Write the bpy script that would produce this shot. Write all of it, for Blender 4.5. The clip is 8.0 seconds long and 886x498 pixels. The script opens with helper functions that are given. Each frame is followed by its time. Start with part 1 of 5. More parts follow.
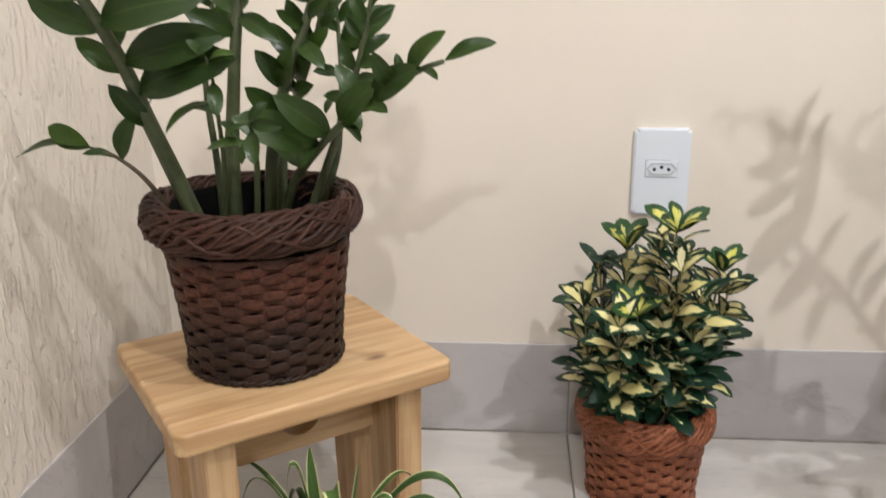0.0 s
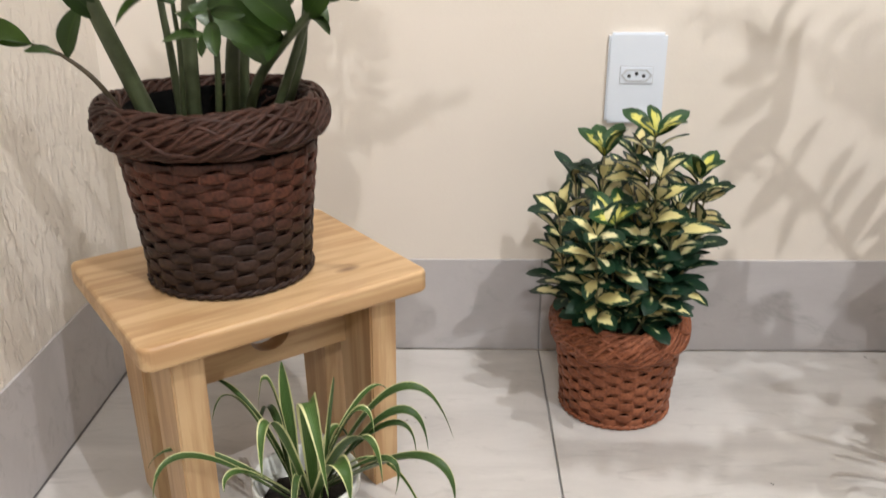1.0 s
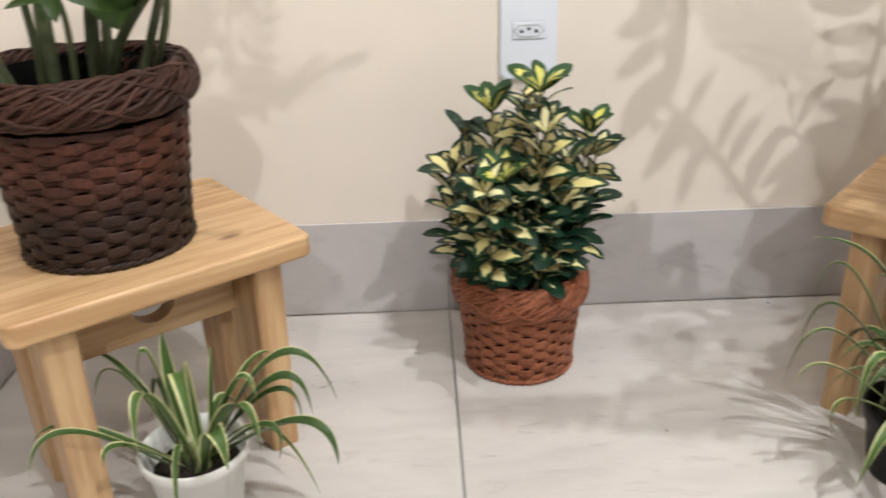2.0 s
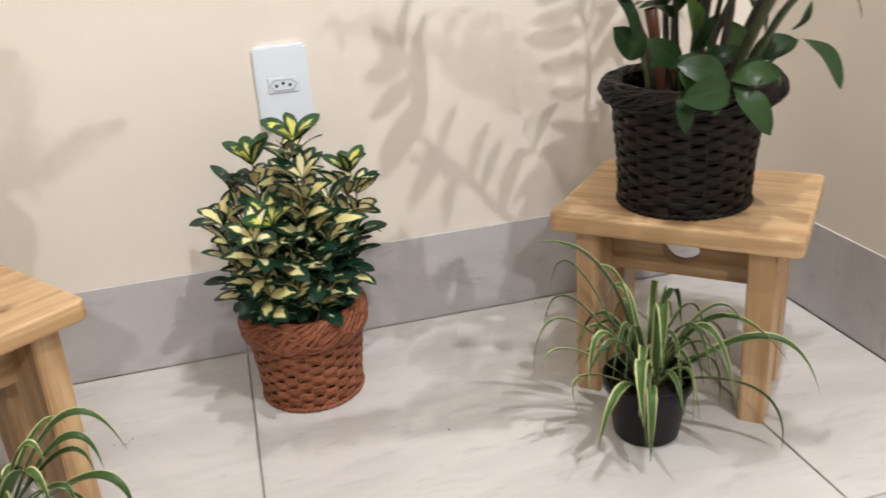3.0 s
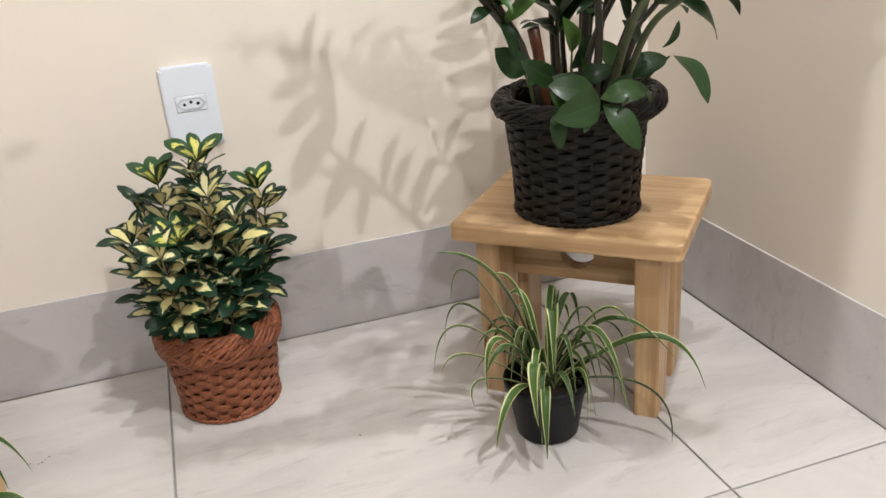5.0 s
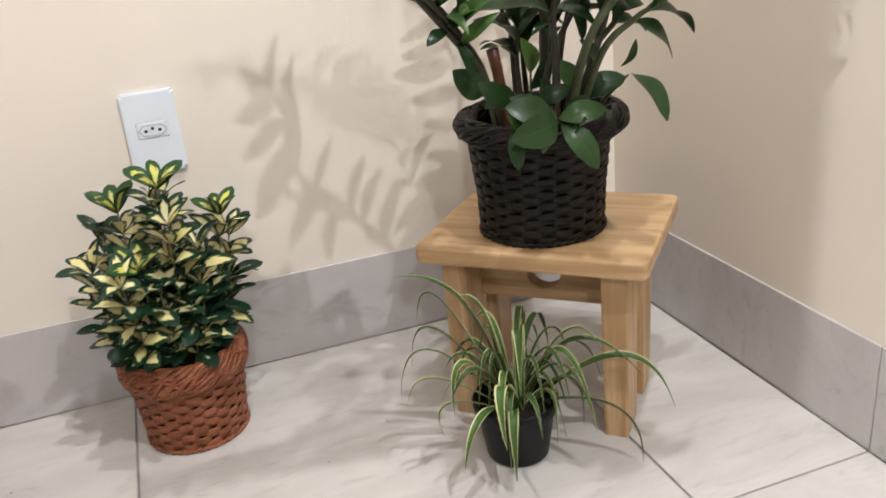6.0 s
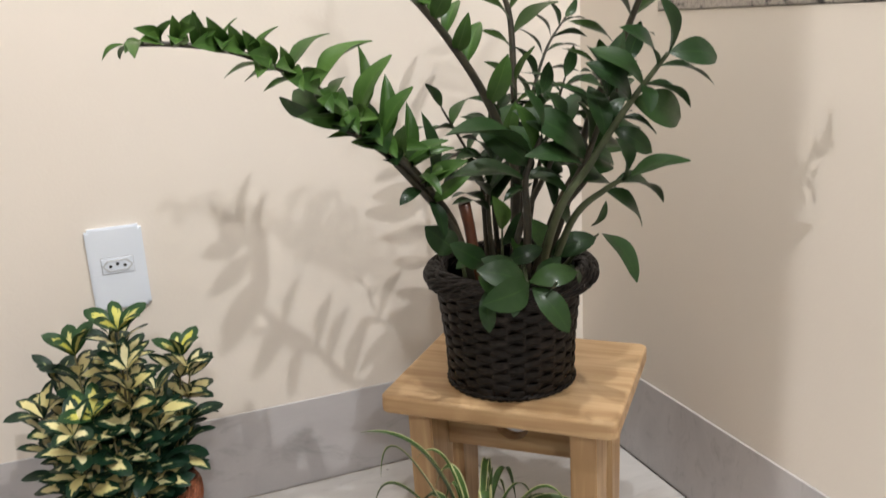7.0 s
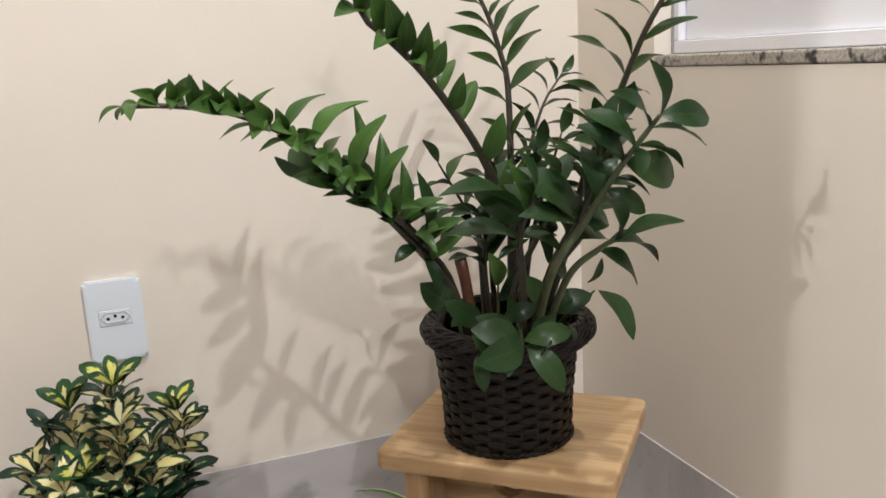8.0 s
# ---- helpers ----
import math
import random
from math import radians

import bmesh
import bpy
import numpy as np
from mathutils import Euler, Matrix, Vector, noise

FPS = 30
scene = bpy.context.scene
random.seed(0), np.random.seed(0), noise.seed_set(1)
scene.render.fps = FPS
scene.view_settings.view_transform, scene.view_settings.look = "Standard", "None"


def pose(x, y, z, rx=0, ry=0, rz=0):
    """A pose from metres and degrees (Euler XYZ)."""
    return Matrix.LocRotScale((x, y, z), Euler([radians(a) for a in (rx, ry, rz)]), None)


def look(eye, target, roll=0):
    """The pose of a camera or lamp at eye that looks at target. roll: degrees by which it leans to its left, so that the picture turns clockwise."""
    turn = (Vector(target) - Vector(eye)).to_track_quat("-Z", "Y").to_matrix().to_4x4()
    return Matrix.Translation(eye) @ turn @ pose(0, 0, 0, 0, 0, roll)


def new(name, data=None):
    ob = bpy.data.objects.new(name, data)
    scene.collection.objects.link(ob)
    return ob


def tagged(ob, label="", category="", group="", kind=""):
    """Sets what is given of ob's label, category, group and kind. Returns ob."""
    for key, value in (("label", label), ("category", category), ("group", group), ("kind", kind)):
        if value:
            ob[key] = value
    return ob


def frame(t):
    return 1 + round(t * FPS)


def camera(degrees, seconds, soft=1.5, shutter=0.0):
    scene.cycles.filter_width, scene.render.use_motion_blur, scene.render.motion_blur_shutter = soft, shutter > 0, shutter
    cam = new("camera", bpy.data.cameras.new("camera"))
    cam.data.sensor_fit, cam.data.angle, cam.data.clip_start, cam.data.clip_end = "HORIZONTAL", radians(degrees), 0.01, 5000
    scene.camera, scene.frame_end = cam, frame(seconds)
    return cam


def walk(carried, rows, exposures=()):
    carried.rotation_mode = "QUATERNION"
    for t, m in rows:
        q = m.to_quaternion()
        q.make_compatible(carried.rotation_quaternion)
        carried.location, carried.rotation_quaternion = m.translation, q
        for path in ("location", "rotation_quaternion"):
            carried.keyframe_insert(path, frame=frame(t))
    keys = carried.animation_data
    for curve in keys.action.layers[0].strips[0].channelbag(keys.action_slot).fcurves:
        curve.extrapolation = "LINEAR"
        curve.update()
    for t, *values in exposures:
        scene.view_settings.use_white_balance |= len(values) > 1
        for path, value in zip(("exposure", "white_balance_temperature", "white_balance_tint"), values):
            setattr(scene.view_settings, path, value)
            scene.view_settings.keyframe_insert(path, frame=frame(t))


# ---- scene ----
cam = camera(55.6, 8.0, 1.5, 0.5)
PATH = [
    (0, (-0.087, -1.136, 0.652), (-0.25, 0.763, 0.046), -0.7),
    (0.5, (-0.098, -1.12, 0.637), (-0.195, 0.753, -0.057), -0.5),
    (1, (-0.111, -1.112, 0.61), (-0.162, 0.742, -0.138), -0.4),
    (1.2, (-0.11, -1.106, 0.602), (-0.147, 0.737, -0.175), -0.8),
    (2.3, (-0.001, -1.117, 0.606), (0.14, 0.697, -0.224), -2.8),
    (2.5, (0.006, -1.144, 0.619), (0.314, 0.668, -0.169), -2.5),
    (3, (0.035, -1.207, 0.634), (0.469, 0.588, -0.133), -4.2),
    (3.5, (0.07, -1.225, 0.631), (0.572, 0.544, -0.156), -4.7),
    (4, (0.076, -1.242, 0.631), (0.602, 0.516, -0.163), -4.4),
    (4.5, (0.093, -1.246, 0.642), (0.616, 0.514, -0.151), -4.7),
    (4.7, (0.093, -1.251, 0.656), (0.619, 0.51, -0.133), -4.5),
    (5.8, (0.118, -1.258, 0.665), (0.667, 0.508, -0.097), -5.8),
    (6, (0.124, -1.253, 0.664), (0.693, 0.511, -0.087), -5.5),
    (6.5, (0.138, -1.223, 0.695), (0.782, 0.557, 0.049), -3.7),
    (7, (0.134, -1.225, 0.719), (0.821, 0.576, 0.187), -3.1),
    (7.5, (0.135, -1.226, 0.718), (0.836, 0.592, 0.268), -2.7),
    (8, (0.148, -1.225, 0.736), (0.834, 0.602, 0.297), -3.0),
]
walk(cam, [(t, look(eye, target, roll)) for t, eye, target, roll in PATH],
     [(0, -0.10), (1, 0.03), (2.5, 0.09), (4.5, 0.03), (6.0, 0.01), (6.5, -0.04), (7.2, -0.19), (8, -0.29)])

# ---- light ----
world = bpy.data.worlds.new("world")
scene.world = world
world.use_nodes = True
world.node_tree.nodes["Background"].inputs["Color"].default_value = (0.9, 0.93, 1.0, 1)
world.node_tree.nodes["Background"].inputs["Strength"].default_value = 0.02


def lamp(name, eye, target, size, watts, colour):
    data = bpy.data.lights.new(name, "AREA")
    data.shape, data.size, data.energy, data.color = "DISK", size, watts, colour
    ob = new(name, data)
    ob.matrix_world = look(eye, target)
    return ob


WARM = (0.985, 0.985, 1.0)
lamp("far_ceiling_lamp", (-0.14, -3.75, 2.52), (0.1, 0, 0.3), 0.09, 31, WARM)
lamp("middle_ceiling_lamp", (0.75, -1.75, 2.50), (0.3, 0, 0.3), 0.030, 28, WARM)
lamp("near_ceiling_lamp", (0.56, -0.88, 2.52), (0.56, -0.5, 0), 0.05, 21, WARM)
lamp("side_room_lamp", (-2.75, -1.64, 2.2), (0.8, -0.5, 0.5), 0.07, 43, WARM)



# ---- materials ----
class Nodes:
    """A small wrapper to write node materials in a few lines."""

    def __init__(self, name, rough=0.5, metal=0.0, spec=0.5):
        self.mat = bpy.data.materials.new(name)
        self.mat.use_nodes = True
        self.tree = self.mat.node_tree
        self.bsdf = self.tree.nodes["Principled BSDF"]
        self.bsdf.inputs["Roughness"].default_value = rough
        self.bsdf.inputs["Metallic"].default_value = metal
        self.bsdf.inputs["Specular IOR Level"].default_value = spec

    def add(self, kind, **values):
        node = self.tree.nodes.new(kind)
        for key, value in values.items():
            if key in node.inputs:
                self.plug(value, node.inputs[key])
            else:
                node.inputs[key.replace("_", " ")].default_value = value
        return node

    def plug(self, value, socket):
        if isinstance(value, bpy.types.NodeSocket):
            self.tree.links.new(value, socket)
        else:
            socket.default_value = value

    def coords(self, which="Object", scale=(1, 1, 1)):
        tex = self.tree.nodes.new("ShaderNodeTexCoord")
        mapping = self.tree.nodes.new("ShaderNodeMapping")
        mapping.inputs["Scale"].default_value = scale
        self.tree.links.new(tex.outputs[which], mapping.inputs["Vector"])
        return mapping.outputs["Vector"]

    def world_coords(self, scale=(1, 1, 1)):
        geo = self.tree.nodes.new("ShaderNodeNewGeometry")
        mapping = self.tree.nodes.new("ShaderNodeMapping")
        mapping.inputs["Scale"].default_value = scale
        self.tree.links.new(geo.outputs["Position"], mapping.inputs["Vector"])
        return mapping.outputs["Vector"]

    def noise(self, vector, scale, detail=4.0, rough=0.55, warp=0.0):
        node = self.tree.nodes.new("ShaderNodeTexNoise")
        self.plug(vector, node.inputs["Vector"])
        node.inputs["Scale"].default_value = scale
        node.inputs["Detail"].default_value = detail
        node.inputs["Roughness"].default_value = rough
        node.inputs["Distortion"].default_value = warp
        return node.outputs["Fac"]

    def ramp(self, fac, stops):
        node = self.tree.nodes.new("ShaderNodeValToRGB")
        while len(node.color_ramp.elements) < len(stops):
            node.color_ramp.elements.new(0.5)
        for el, (pos, col) in zip(node.color_ramp.elements, stops):
            el.position = pos
            el.color = (*col, 1) if not isinstance(col, (int, float)) else (col, col, col, 1)
        self.plug(fac, node.inputs["Fac"])
        return node.outputs["Color"]

    def mix(self, fac, a, b, blend="MIX"):
        node = self.tree.nodes.new("ShaderNodeMix")
        node.data_type, node.blend_type = "RGBA", blend
        self.plug(fac, node.inputs[0])
        self.plug(a if isinstance(a, bpy.types.NodeSocket) else (*a, 1), node.inputs[6])
        self.plug(b if isinstance(b, bpy.types.NodeSocket) else (*b, 1), node.inputs[7])
        return node.outputs[2]

    def math(self, op, a, b=0.0, c=None):
        node = self.tree.nodes.new("ShaderNodeMath")
        node.operation = op
        self.plug(a, node.inputs[0])
        self.plug(b, node.inputs[1])
        if c is not None:
            self.plug(c, node.inputs[2])
        return node.outputs[0]

    def random(self):
        return self.tree.nodes.new("ShaderNodeObjectInfo").outputs["Random"]

    def colour(self, socket):
        self.plug(socket, self.bsdf.inputs["Base Color"])
        return self

    def rough(self, socket):
        self.plug(socket, self.bsdf.inputs["Roughness"])
        return self

    def bump(self, height, strength=0.3, distance=0.002):
        node = self.tree.nodes.new("ShaderNodeBump")
        node.inputs["Strength"].default_value = strength
        node.inputs["Distance"].default_value = distance
        self.plug(height, node.inputs["Height"])
        self.tree.links.new(node.outputs["Normal"], self.bsdf.inputs["Normal"])
        return self


def wall_paint():
    n = Nodes("cream_wall_paint", 0.62, spec=0.3)
    v = n.world_coords()
    big, fine = n.noise(v, 2.3, 3), n.noise(v, 210, 3)
    n.colour(n.ramp(big, [(0.3, (0.73, 0.665, 0.585)), (0.7, (0.77, 0.705, 0.625))]))
    roll = n.noise(v, 38, 2)
    return n.bump(n.math("MULTIPLY_ADD", roll, 1.2, fine), 0.22, 0.0008).mat


def rough_paint():
    """Paint over a coarse, trowelled plaster with drips running down."""
    n = Nodes("coarse_plaster_paint", 0.55, spec=0.35)
    drips = n.noise(n.world_coords((1, 13, 3.6)), 11.0, 3, 0.55, 0.6)
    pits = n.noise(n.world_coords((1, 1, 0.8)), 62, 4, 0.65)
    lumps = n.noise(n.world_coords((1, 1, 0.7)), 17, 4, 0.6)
    # the pits' shade is painted in: same cream, darker where the bump sinks
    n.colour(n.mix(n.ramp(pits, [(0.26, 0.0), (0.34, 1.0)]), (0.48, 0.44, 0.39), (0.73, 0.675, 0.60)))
    h = n.math("ADD", n.math("MULTIPLY", n.ramp(drips, [(0.50, 0.0), (0.62, 1.0)]), 0.75), n.math("MULTIPLY_ADD", pits, 0.6, lumps))
    return n.bump(h, 0.6, 0.004).mat


def stone_tile(name, light, dark, vein, rough):
    n = Nodes(name, rough, spec=0.45)
    shift = n.tree.nodes.new("ShaderNodeVectorMath")
    shift.operation = "ADD"
    n.plug(n.world_coords((1, 1, 1)), shift.inputs[0])
    off = n.tree.nodes.new("ShaderNodeCombineXYZ")
    n.plug(n.math("MULTIPLY", n.random(), 7.0), off.inputs["Z"])
    n.plug(off.outputs[0], shift.inputs[1])
    v = shift.outputs[0]
    stretch = n.tree.nodes.new("ShaderNodeMapping")
    stretch.inputs["Scale"].default_value = (1.0, 3.2, 2.2)
    stretch.inputs["Rotation"].default_value = (0, 0, 0.22)
    n.plug(v, stretch.inputs["Vector"])
    s = stretch.outputs["Vector"]
    cloud = n.noise(s, 3.4, 7, 0.62, 0.9)
    base = n.ramp(cloud, [(0.32, dark), (0.66, light)])
    streak = n.noise(s, 8.5, 8, 0.7, 1.6)
    base = n.mix(n.ramp(streak, [(0.54, 0.0), (0.72, 0.7)]), base, vein)
    fine = n.noise(v, 160, 3)
    n.colour(n.mix(n.math("MULTIPLY", fine, 0.10), base, (0.30, 0.29, 0.28)))
    n.rough(n.ramp(cloud, [(0.3, rough + 0.05), (0.7, rough - 0.05)]))
    return n.bump(fine, 0.06, 0.0004).mat


def pine(name, axis):
    """Pine boards glued side by side; the grain runs along the given axis."""
    n = Nodes(name, 0.42, spec=0.4)
    scale = [26, 26, 26]
    scale["xyz".index(axis)] = 1.6
    shift = n.tree.nodes.new("ShaderNodeVectorMath")
    shift.operation = "ADD"
    n.plug(n.coords("Object", (1, 1, 1)), shift.inputs[0])
    off = n.tree.nodes.new("ShaderNodeCombineXYZ")
    for k, f in zip("XYZ", (3.1, 5.7, 2.3)):
        n.plug(n.math("MULTIPLY", n.random(), f), off.inputs[k])
    n.plug(off.outputs[0], shift.inputs[1])
    mapping = n.tree.nodes.new("ShaderNodeMapping")
    mapping.inputs["Scale"].default_value = scale
    n.plug(shift.outputs[0], mapping.inputs["Vector"])
    v = mapping.outputs["Vector"]
    warp = n.noise(v, 0.72, 3, 0.5)
    wave = n.math("SINE", n.math("MULTIPLY", warp, 34.0))
    bands = n.ramp(n.math("MULTIPLY_ADD", wave, 0.5, 0.5), [(0.10, (0.56, 0.375, 0.200)), (0.55, (0.50, 0.320, 0.160)), (0.92, (0.40, 0.235, 0.108))])
    tone = n.noise(v, 0.22, 2)
    col = n.mix(n.ramp(tone, [(0.35, 0.0), (0.7, 0.45)]), bands, (0.60, 0.42, 0.24))
    mapping2 = n.tree.nodes.new("ShaderNodeMapping")
    mapping2.inputs["Scale"].default_value = [s * 5 for s in scale]
    n.plug(shift.outputs[0], mapping2.inputs["Vector"])
    fibre = n.noise(mapping2.outputs["Vector"], 1.0, 3, 0.6)
    col = n.mix(n.ramp(fibre, [(0.38, 0.45), (0.54, 0.0)]), col, (0.38, 0.215, 0.10))
    knots = n.tree.nodes.new("ShaderNodeTexVoronoi")
    knots.inputs["Scale"].default_value = 1.0
    knot_map = n.tree.nodes.new("ShaderNodeMapping")
    knot_map.inputs["Scale"].default_value = [5.5 if k == axis else 13.0 for k in "xyz"]
    n.plug(shift.outputs[0], knot_map.inputs["Vector"])
    n.plug(knot_map.outputs["Vector"], knots.inputs["Vector"])
    col = n.mix(n.ramp(knots.outputs["Distance"], [(0.035, 0.85), (0.10, 0.0)]), col, (0.13, 0.055, 0.022))
    n.colour(col)
    return n.bump(fibre, 0.22, 0.0012).mat


def wicker(name, deep, mid, high, rough, red=None):
    n = Nodes(name, rough, spec=0.22)
    v = n.coords("Object")
    fine = n.noise(v, 260, 3, 0.6)
    spot = n.noise(v, 24, 3, 0.6)
    col = n.mix(n.ramp(spot, [(0.32, 0.0), (0.68, 1.0)]), mid, high)
    if red:
        sep = n.tree.nodes.new("ShaderNodeSeparateXYZ")
        n.plug(v, sep.inputs[0])
        band = n.ramp(n.math("MULTIPLY", sep.outputs["Z"], 6.0), [(0.30, 0.0), (0.52, 0.55), (0.74, 0.8), (0.84, 0.3)])
        col = n.mix(n.math("MULTIPLY", band, n.ramp(spot, [(0.30, 0.5), (0.6, 1.0)])), col, red)
    col = n.mix(n.ramp(fine, [(0.35, 0.6), (0.55, 0.0)]), col, deep)
    n.colour(n.mix(n.math("MULTIPLY", n.random(), 0.35), col, deep))
    return n.bump(fine, 0.25, 0.0006).mat


def glossy_leaf(name, dark, mid, pale):
    n = Nodes(name, 0.45, spec=0.22)
    uv = n.tree.nodes.new("ShaderNodeUVMap").outputs["UV"]
    sep = n.tree.nodes.new("ShaderNodeSeparateXYZ")
    n.plug(uv, sep.inputs[0])
    across = n.math("ABSOLUTE", n.math("SUBTRACT", sep.outputs["X"], 0.5))
    r = n.random()
    col = n.ramp(r, [(0.0, dark), (0.55, mid), (0.85, mid), (1.0, pale)])
    cloud = n.noise(n.coords("Object"), 5.0, 4, 0.6)
    col = n.mix(n.ramp(cloud, [(0.35, 0.35), (0.65, 0.0)]), col, dark)
    col = n.mix(n.ramp(across, [(0.0, 0.55), (0.035, 0.0)]), col, pale)
    n.colour(col)
    veins = n.math("SINE", n.math("MULTIPLY", n.math("SUBTRACT", sep.outputs["Y"], across), 70.0))
    n.rough(n.ramp(cloud, [(0.3, 0.52), (0.7, 0.38)]))
    n.bsdf.inputs["Coat Weight"].default_value = 0.14
    n.bsdf.inputs["Coat Roughness"].default_value = 0.22
    return n.bump(veins, 0.03, 0.004).mat


def stalk_material(name, low, high):
    n = Nodes(name, 0.45, spec=0.4)
    v = n.coords("Object")
    cloud = n.noise(v, 60, 4, 0.6)
    n.colour(n.ramp(cloud, [(0.3, low), (0.7, high)]))
    return n.bump(cloud, 0.15, 0.001).mat


def variegated(name, edge, heart, heart_pale, limit):
    """A dark leaf with a ragged pale heart along the midrib."""
    n = Nodes(name, 0.40, spec=0.28)
    uv = n.tree.nodes.new("ShaderNodeUVMap").outputs["UV"]
    sep = n.tree.nodes.new("ShaderNodeSeparateXYZ")
    n.plug(uv, sep.inputs[0])
    across = n.math("MULTIPLY", n.math("ABSOLUTE", n.math("SUBTRACT", sep.outputs["X"], 0.5)), 2.0)
    along = sep.outputs["Y"]
    r = n.random()
    off = n.tree.nodes.new("ShaderNodeCombineXYZ")
    n.plug(n.math("MULTIPLY", sep.outputs["X"], 2.6), off.inputs["X"])
    n.plug(n.math("MULTIPLY", n.math("ADD", along, n.math("MULTIPLY", across, -0.25)), 1.6), off.inputs["Y"])
    n.plug(n.math("MULTIPLY", r, 37.0), off.inputs["Z"])
    jag = n.noise(off.outputs[0], 2.4, 4, 0.65)
    edge_line = n.math("ADD", across, n.math("MULTIPLY", n.math("SUBTRACT", jag, 0.5), 1.5))
    tip = n.ramp(along, [(0.05, 0.35), (0.2, 0.0), (0.62, 0.0), (0.95, 0.9)])
    edge_line = n.math("ADD", edge_line, n.math("ADD", tip, n.math("MULTIPLY", r, 0.28)))
    mask = n.ramp(edge_line, [(limit - 0.03, 1.0), (limit + 0.03, 0.0)])
    pale = n.mix(r, heart, heart_pale)
    rim = n.mix(n.ramp(edge_line, [(limit, 0.55), (limit + 0.25, 0.0)]), edge, (0.06, 0.15, 0.045))
    n.colour(n.mix(mask, rim, pale))
    return n.bump(jag, 0.12, 0.02).mat


def striped(name, green, green_dark, cream, edge_at):
    n = Nodes(name, 0.42, spec=0.28)
    uv = n.tree.nodes.new("ShaderNodeUVMap").outputs["UV"]
    sep = n.tree.nodes.new("ShaderNodeSeparateXYZ")
    n.plug(uv, sep.inputs[0])
    across = n.math("MULTIPLY", n.math("ABSOLUTE", n.math("SUBTRACT", sep.outputs["X"], 0.5)), 2.0)
    r = n.random()
    fine = n.math("SINE", n.math("MULTIPLY", sep.outputs["X"], 60.0))
    body = n.mix(n.ramp(r, [(0.2, 0.0), (0.8, 1.0)]), green_dark, green)
    body = n.mix(n.math("MULTIPLY_ADD", fine, 0.09, 0.10), body, (0.22, 0.34, 0.12))
    at = n.math("ADD", across, n.math("MULTIPLY", n.math("SUBTRACT", r, 0.5), 0.25))
    n.colour(n.mix(n.ramp(at, [(edge_at - 0.05, 0.0), (edge_at + 0.05, 1.0)]), body, cream))
    return n.bump(fine, 0.08, 0.002).mat


def speckled(name, a, b, c, scale, rough, level=0.56):
    n = Nodes(name, rough, spec=0.4)
    v = n.world_coords()
    grain, patch = n.noise(v, scale, 5, 0.7), n.noise(v, scale * 0.22, 4, 0.6)
    col = n.ramp(grain, [(0.38, b), (0.55, a)])
    col = n.mix(n.ramp(patch, [(level, 0.0), (level + 0.12, 1.0)]), col, c)
    n.colour(col)
    return n.bump(grain, 0.2, 0.001).mat


def plain(name, colour, rough, spec=0.4, grain=120.0, amount=0.12, bump=0.1):
    n = Nodes(name, rough, spec=spec)
    f = n.noise(n.coords("Object"), grain, 4, 0.6)
    darker = tuple(c * 0.6 for c in colour)
    n.colour(n.mix(n.math("MULTIPLY", f, amount), colour, darker))
    return n.bump(f, bump, 0.0006).mat


WALL = wall_paint()
# for the added walls out of view: muted so that they bounce less light
UNSEEN_WALL = plain("unseen_muted_wall", (0.46, 0.42, 0.37), 0.7, 0.3, 3.0, 0.15, 0.05)
ROUGH_WALL = rough_paint()
FLOOR_TILE = stone_tile("pale_grey_floor_tile", (0.59, 0.565, 0.54), (0.485, 0.465, 0.445), (0.37, 0.355, 0.34), 0.36)
BASE_TILE = stone_tile("grey_skirting_tile", (0.54, 0.515, 0.51), (0.46, 0.44, 0.44), (0.33, 0.32, 0.315), 0.42)
GROUT = plain("grey_grout", (0.33, 0.32, 0.31), 0.85)
CEILING = plain("white_ceiling_paint", (0.8, 0.78, 0.74), 0.8)
PINE_X, PINE_Z = pine("pine_along", "x"), pine("pine_upright", "z")
DARK_WICKER = wicker("black_brown_wicker", (0.004, 0.003, 0.0028), (0.010, 0.0075, 0.006), (0.021, 0.015, 0.0115), 0.5)
BROWN_WICKER = wicker("dark_brown_wicker", (0.009, 0.005, 0.004), (0.025, 0.014, 0.011), (0.046, 0.024, 0.017), 0.52, (0.13, 0.040, 0.022))
RED_WICKER = wicker("chestnut_wicker", (0.09, 0.026, 0.012), (0.23, 0.075, 0.034), (0.33, 0.12, 0.06), 0.5)
SHADE_LINER = plain("black_shade_liner", (0.004, 0.004, 0.004), 0.9, 0.05)
SOIL = speckled("dark_potting_soil", (0.022, 0.016, 0.011), (0.010, 0.008, 0.006), (0.04, 0.028, 0.018), 260, 0.95)
ZZ_LEAF = glossy_leaf("glossy_green_leaf", (0.009, 0.027, 0.007), (0.016, 0.043, 0.010), (0.034, 0.080, 0.016))
ZZ_YOUNG = glossy_leaf("fresh_green_leaf", (0.030, 0.074, 0.013), (0.052, 0.115, 0.022), (0.090, 0.175, 0.035))
ZZ_MID = glossy_leaf("mid_green_leaf", (0.014, 0.032, 0.005), (0.024, 0.052, 0.007), (0.048, 0.092, 0.012))
ZZ_STALK = stalk_material("green_stalk", (0.040, 0.052, 0.022), (0.075, 0.092, 0.042))
ZZ_DARK_STALK = stalk_material("brownish_stalk", (0.018, 0.018, 0.012), (0.05, 0.04, 0.022))
TWIG_BROWN = stalk_material("brown_green_twig", (0.05, 0.04, 0.022), (0.10, 0.075, 0.04))
DRY_STALK = stalk_material("dry_red_brown_stalk", (0.06, 0.018, 0.008), (0.12, 0.038, 0.016))
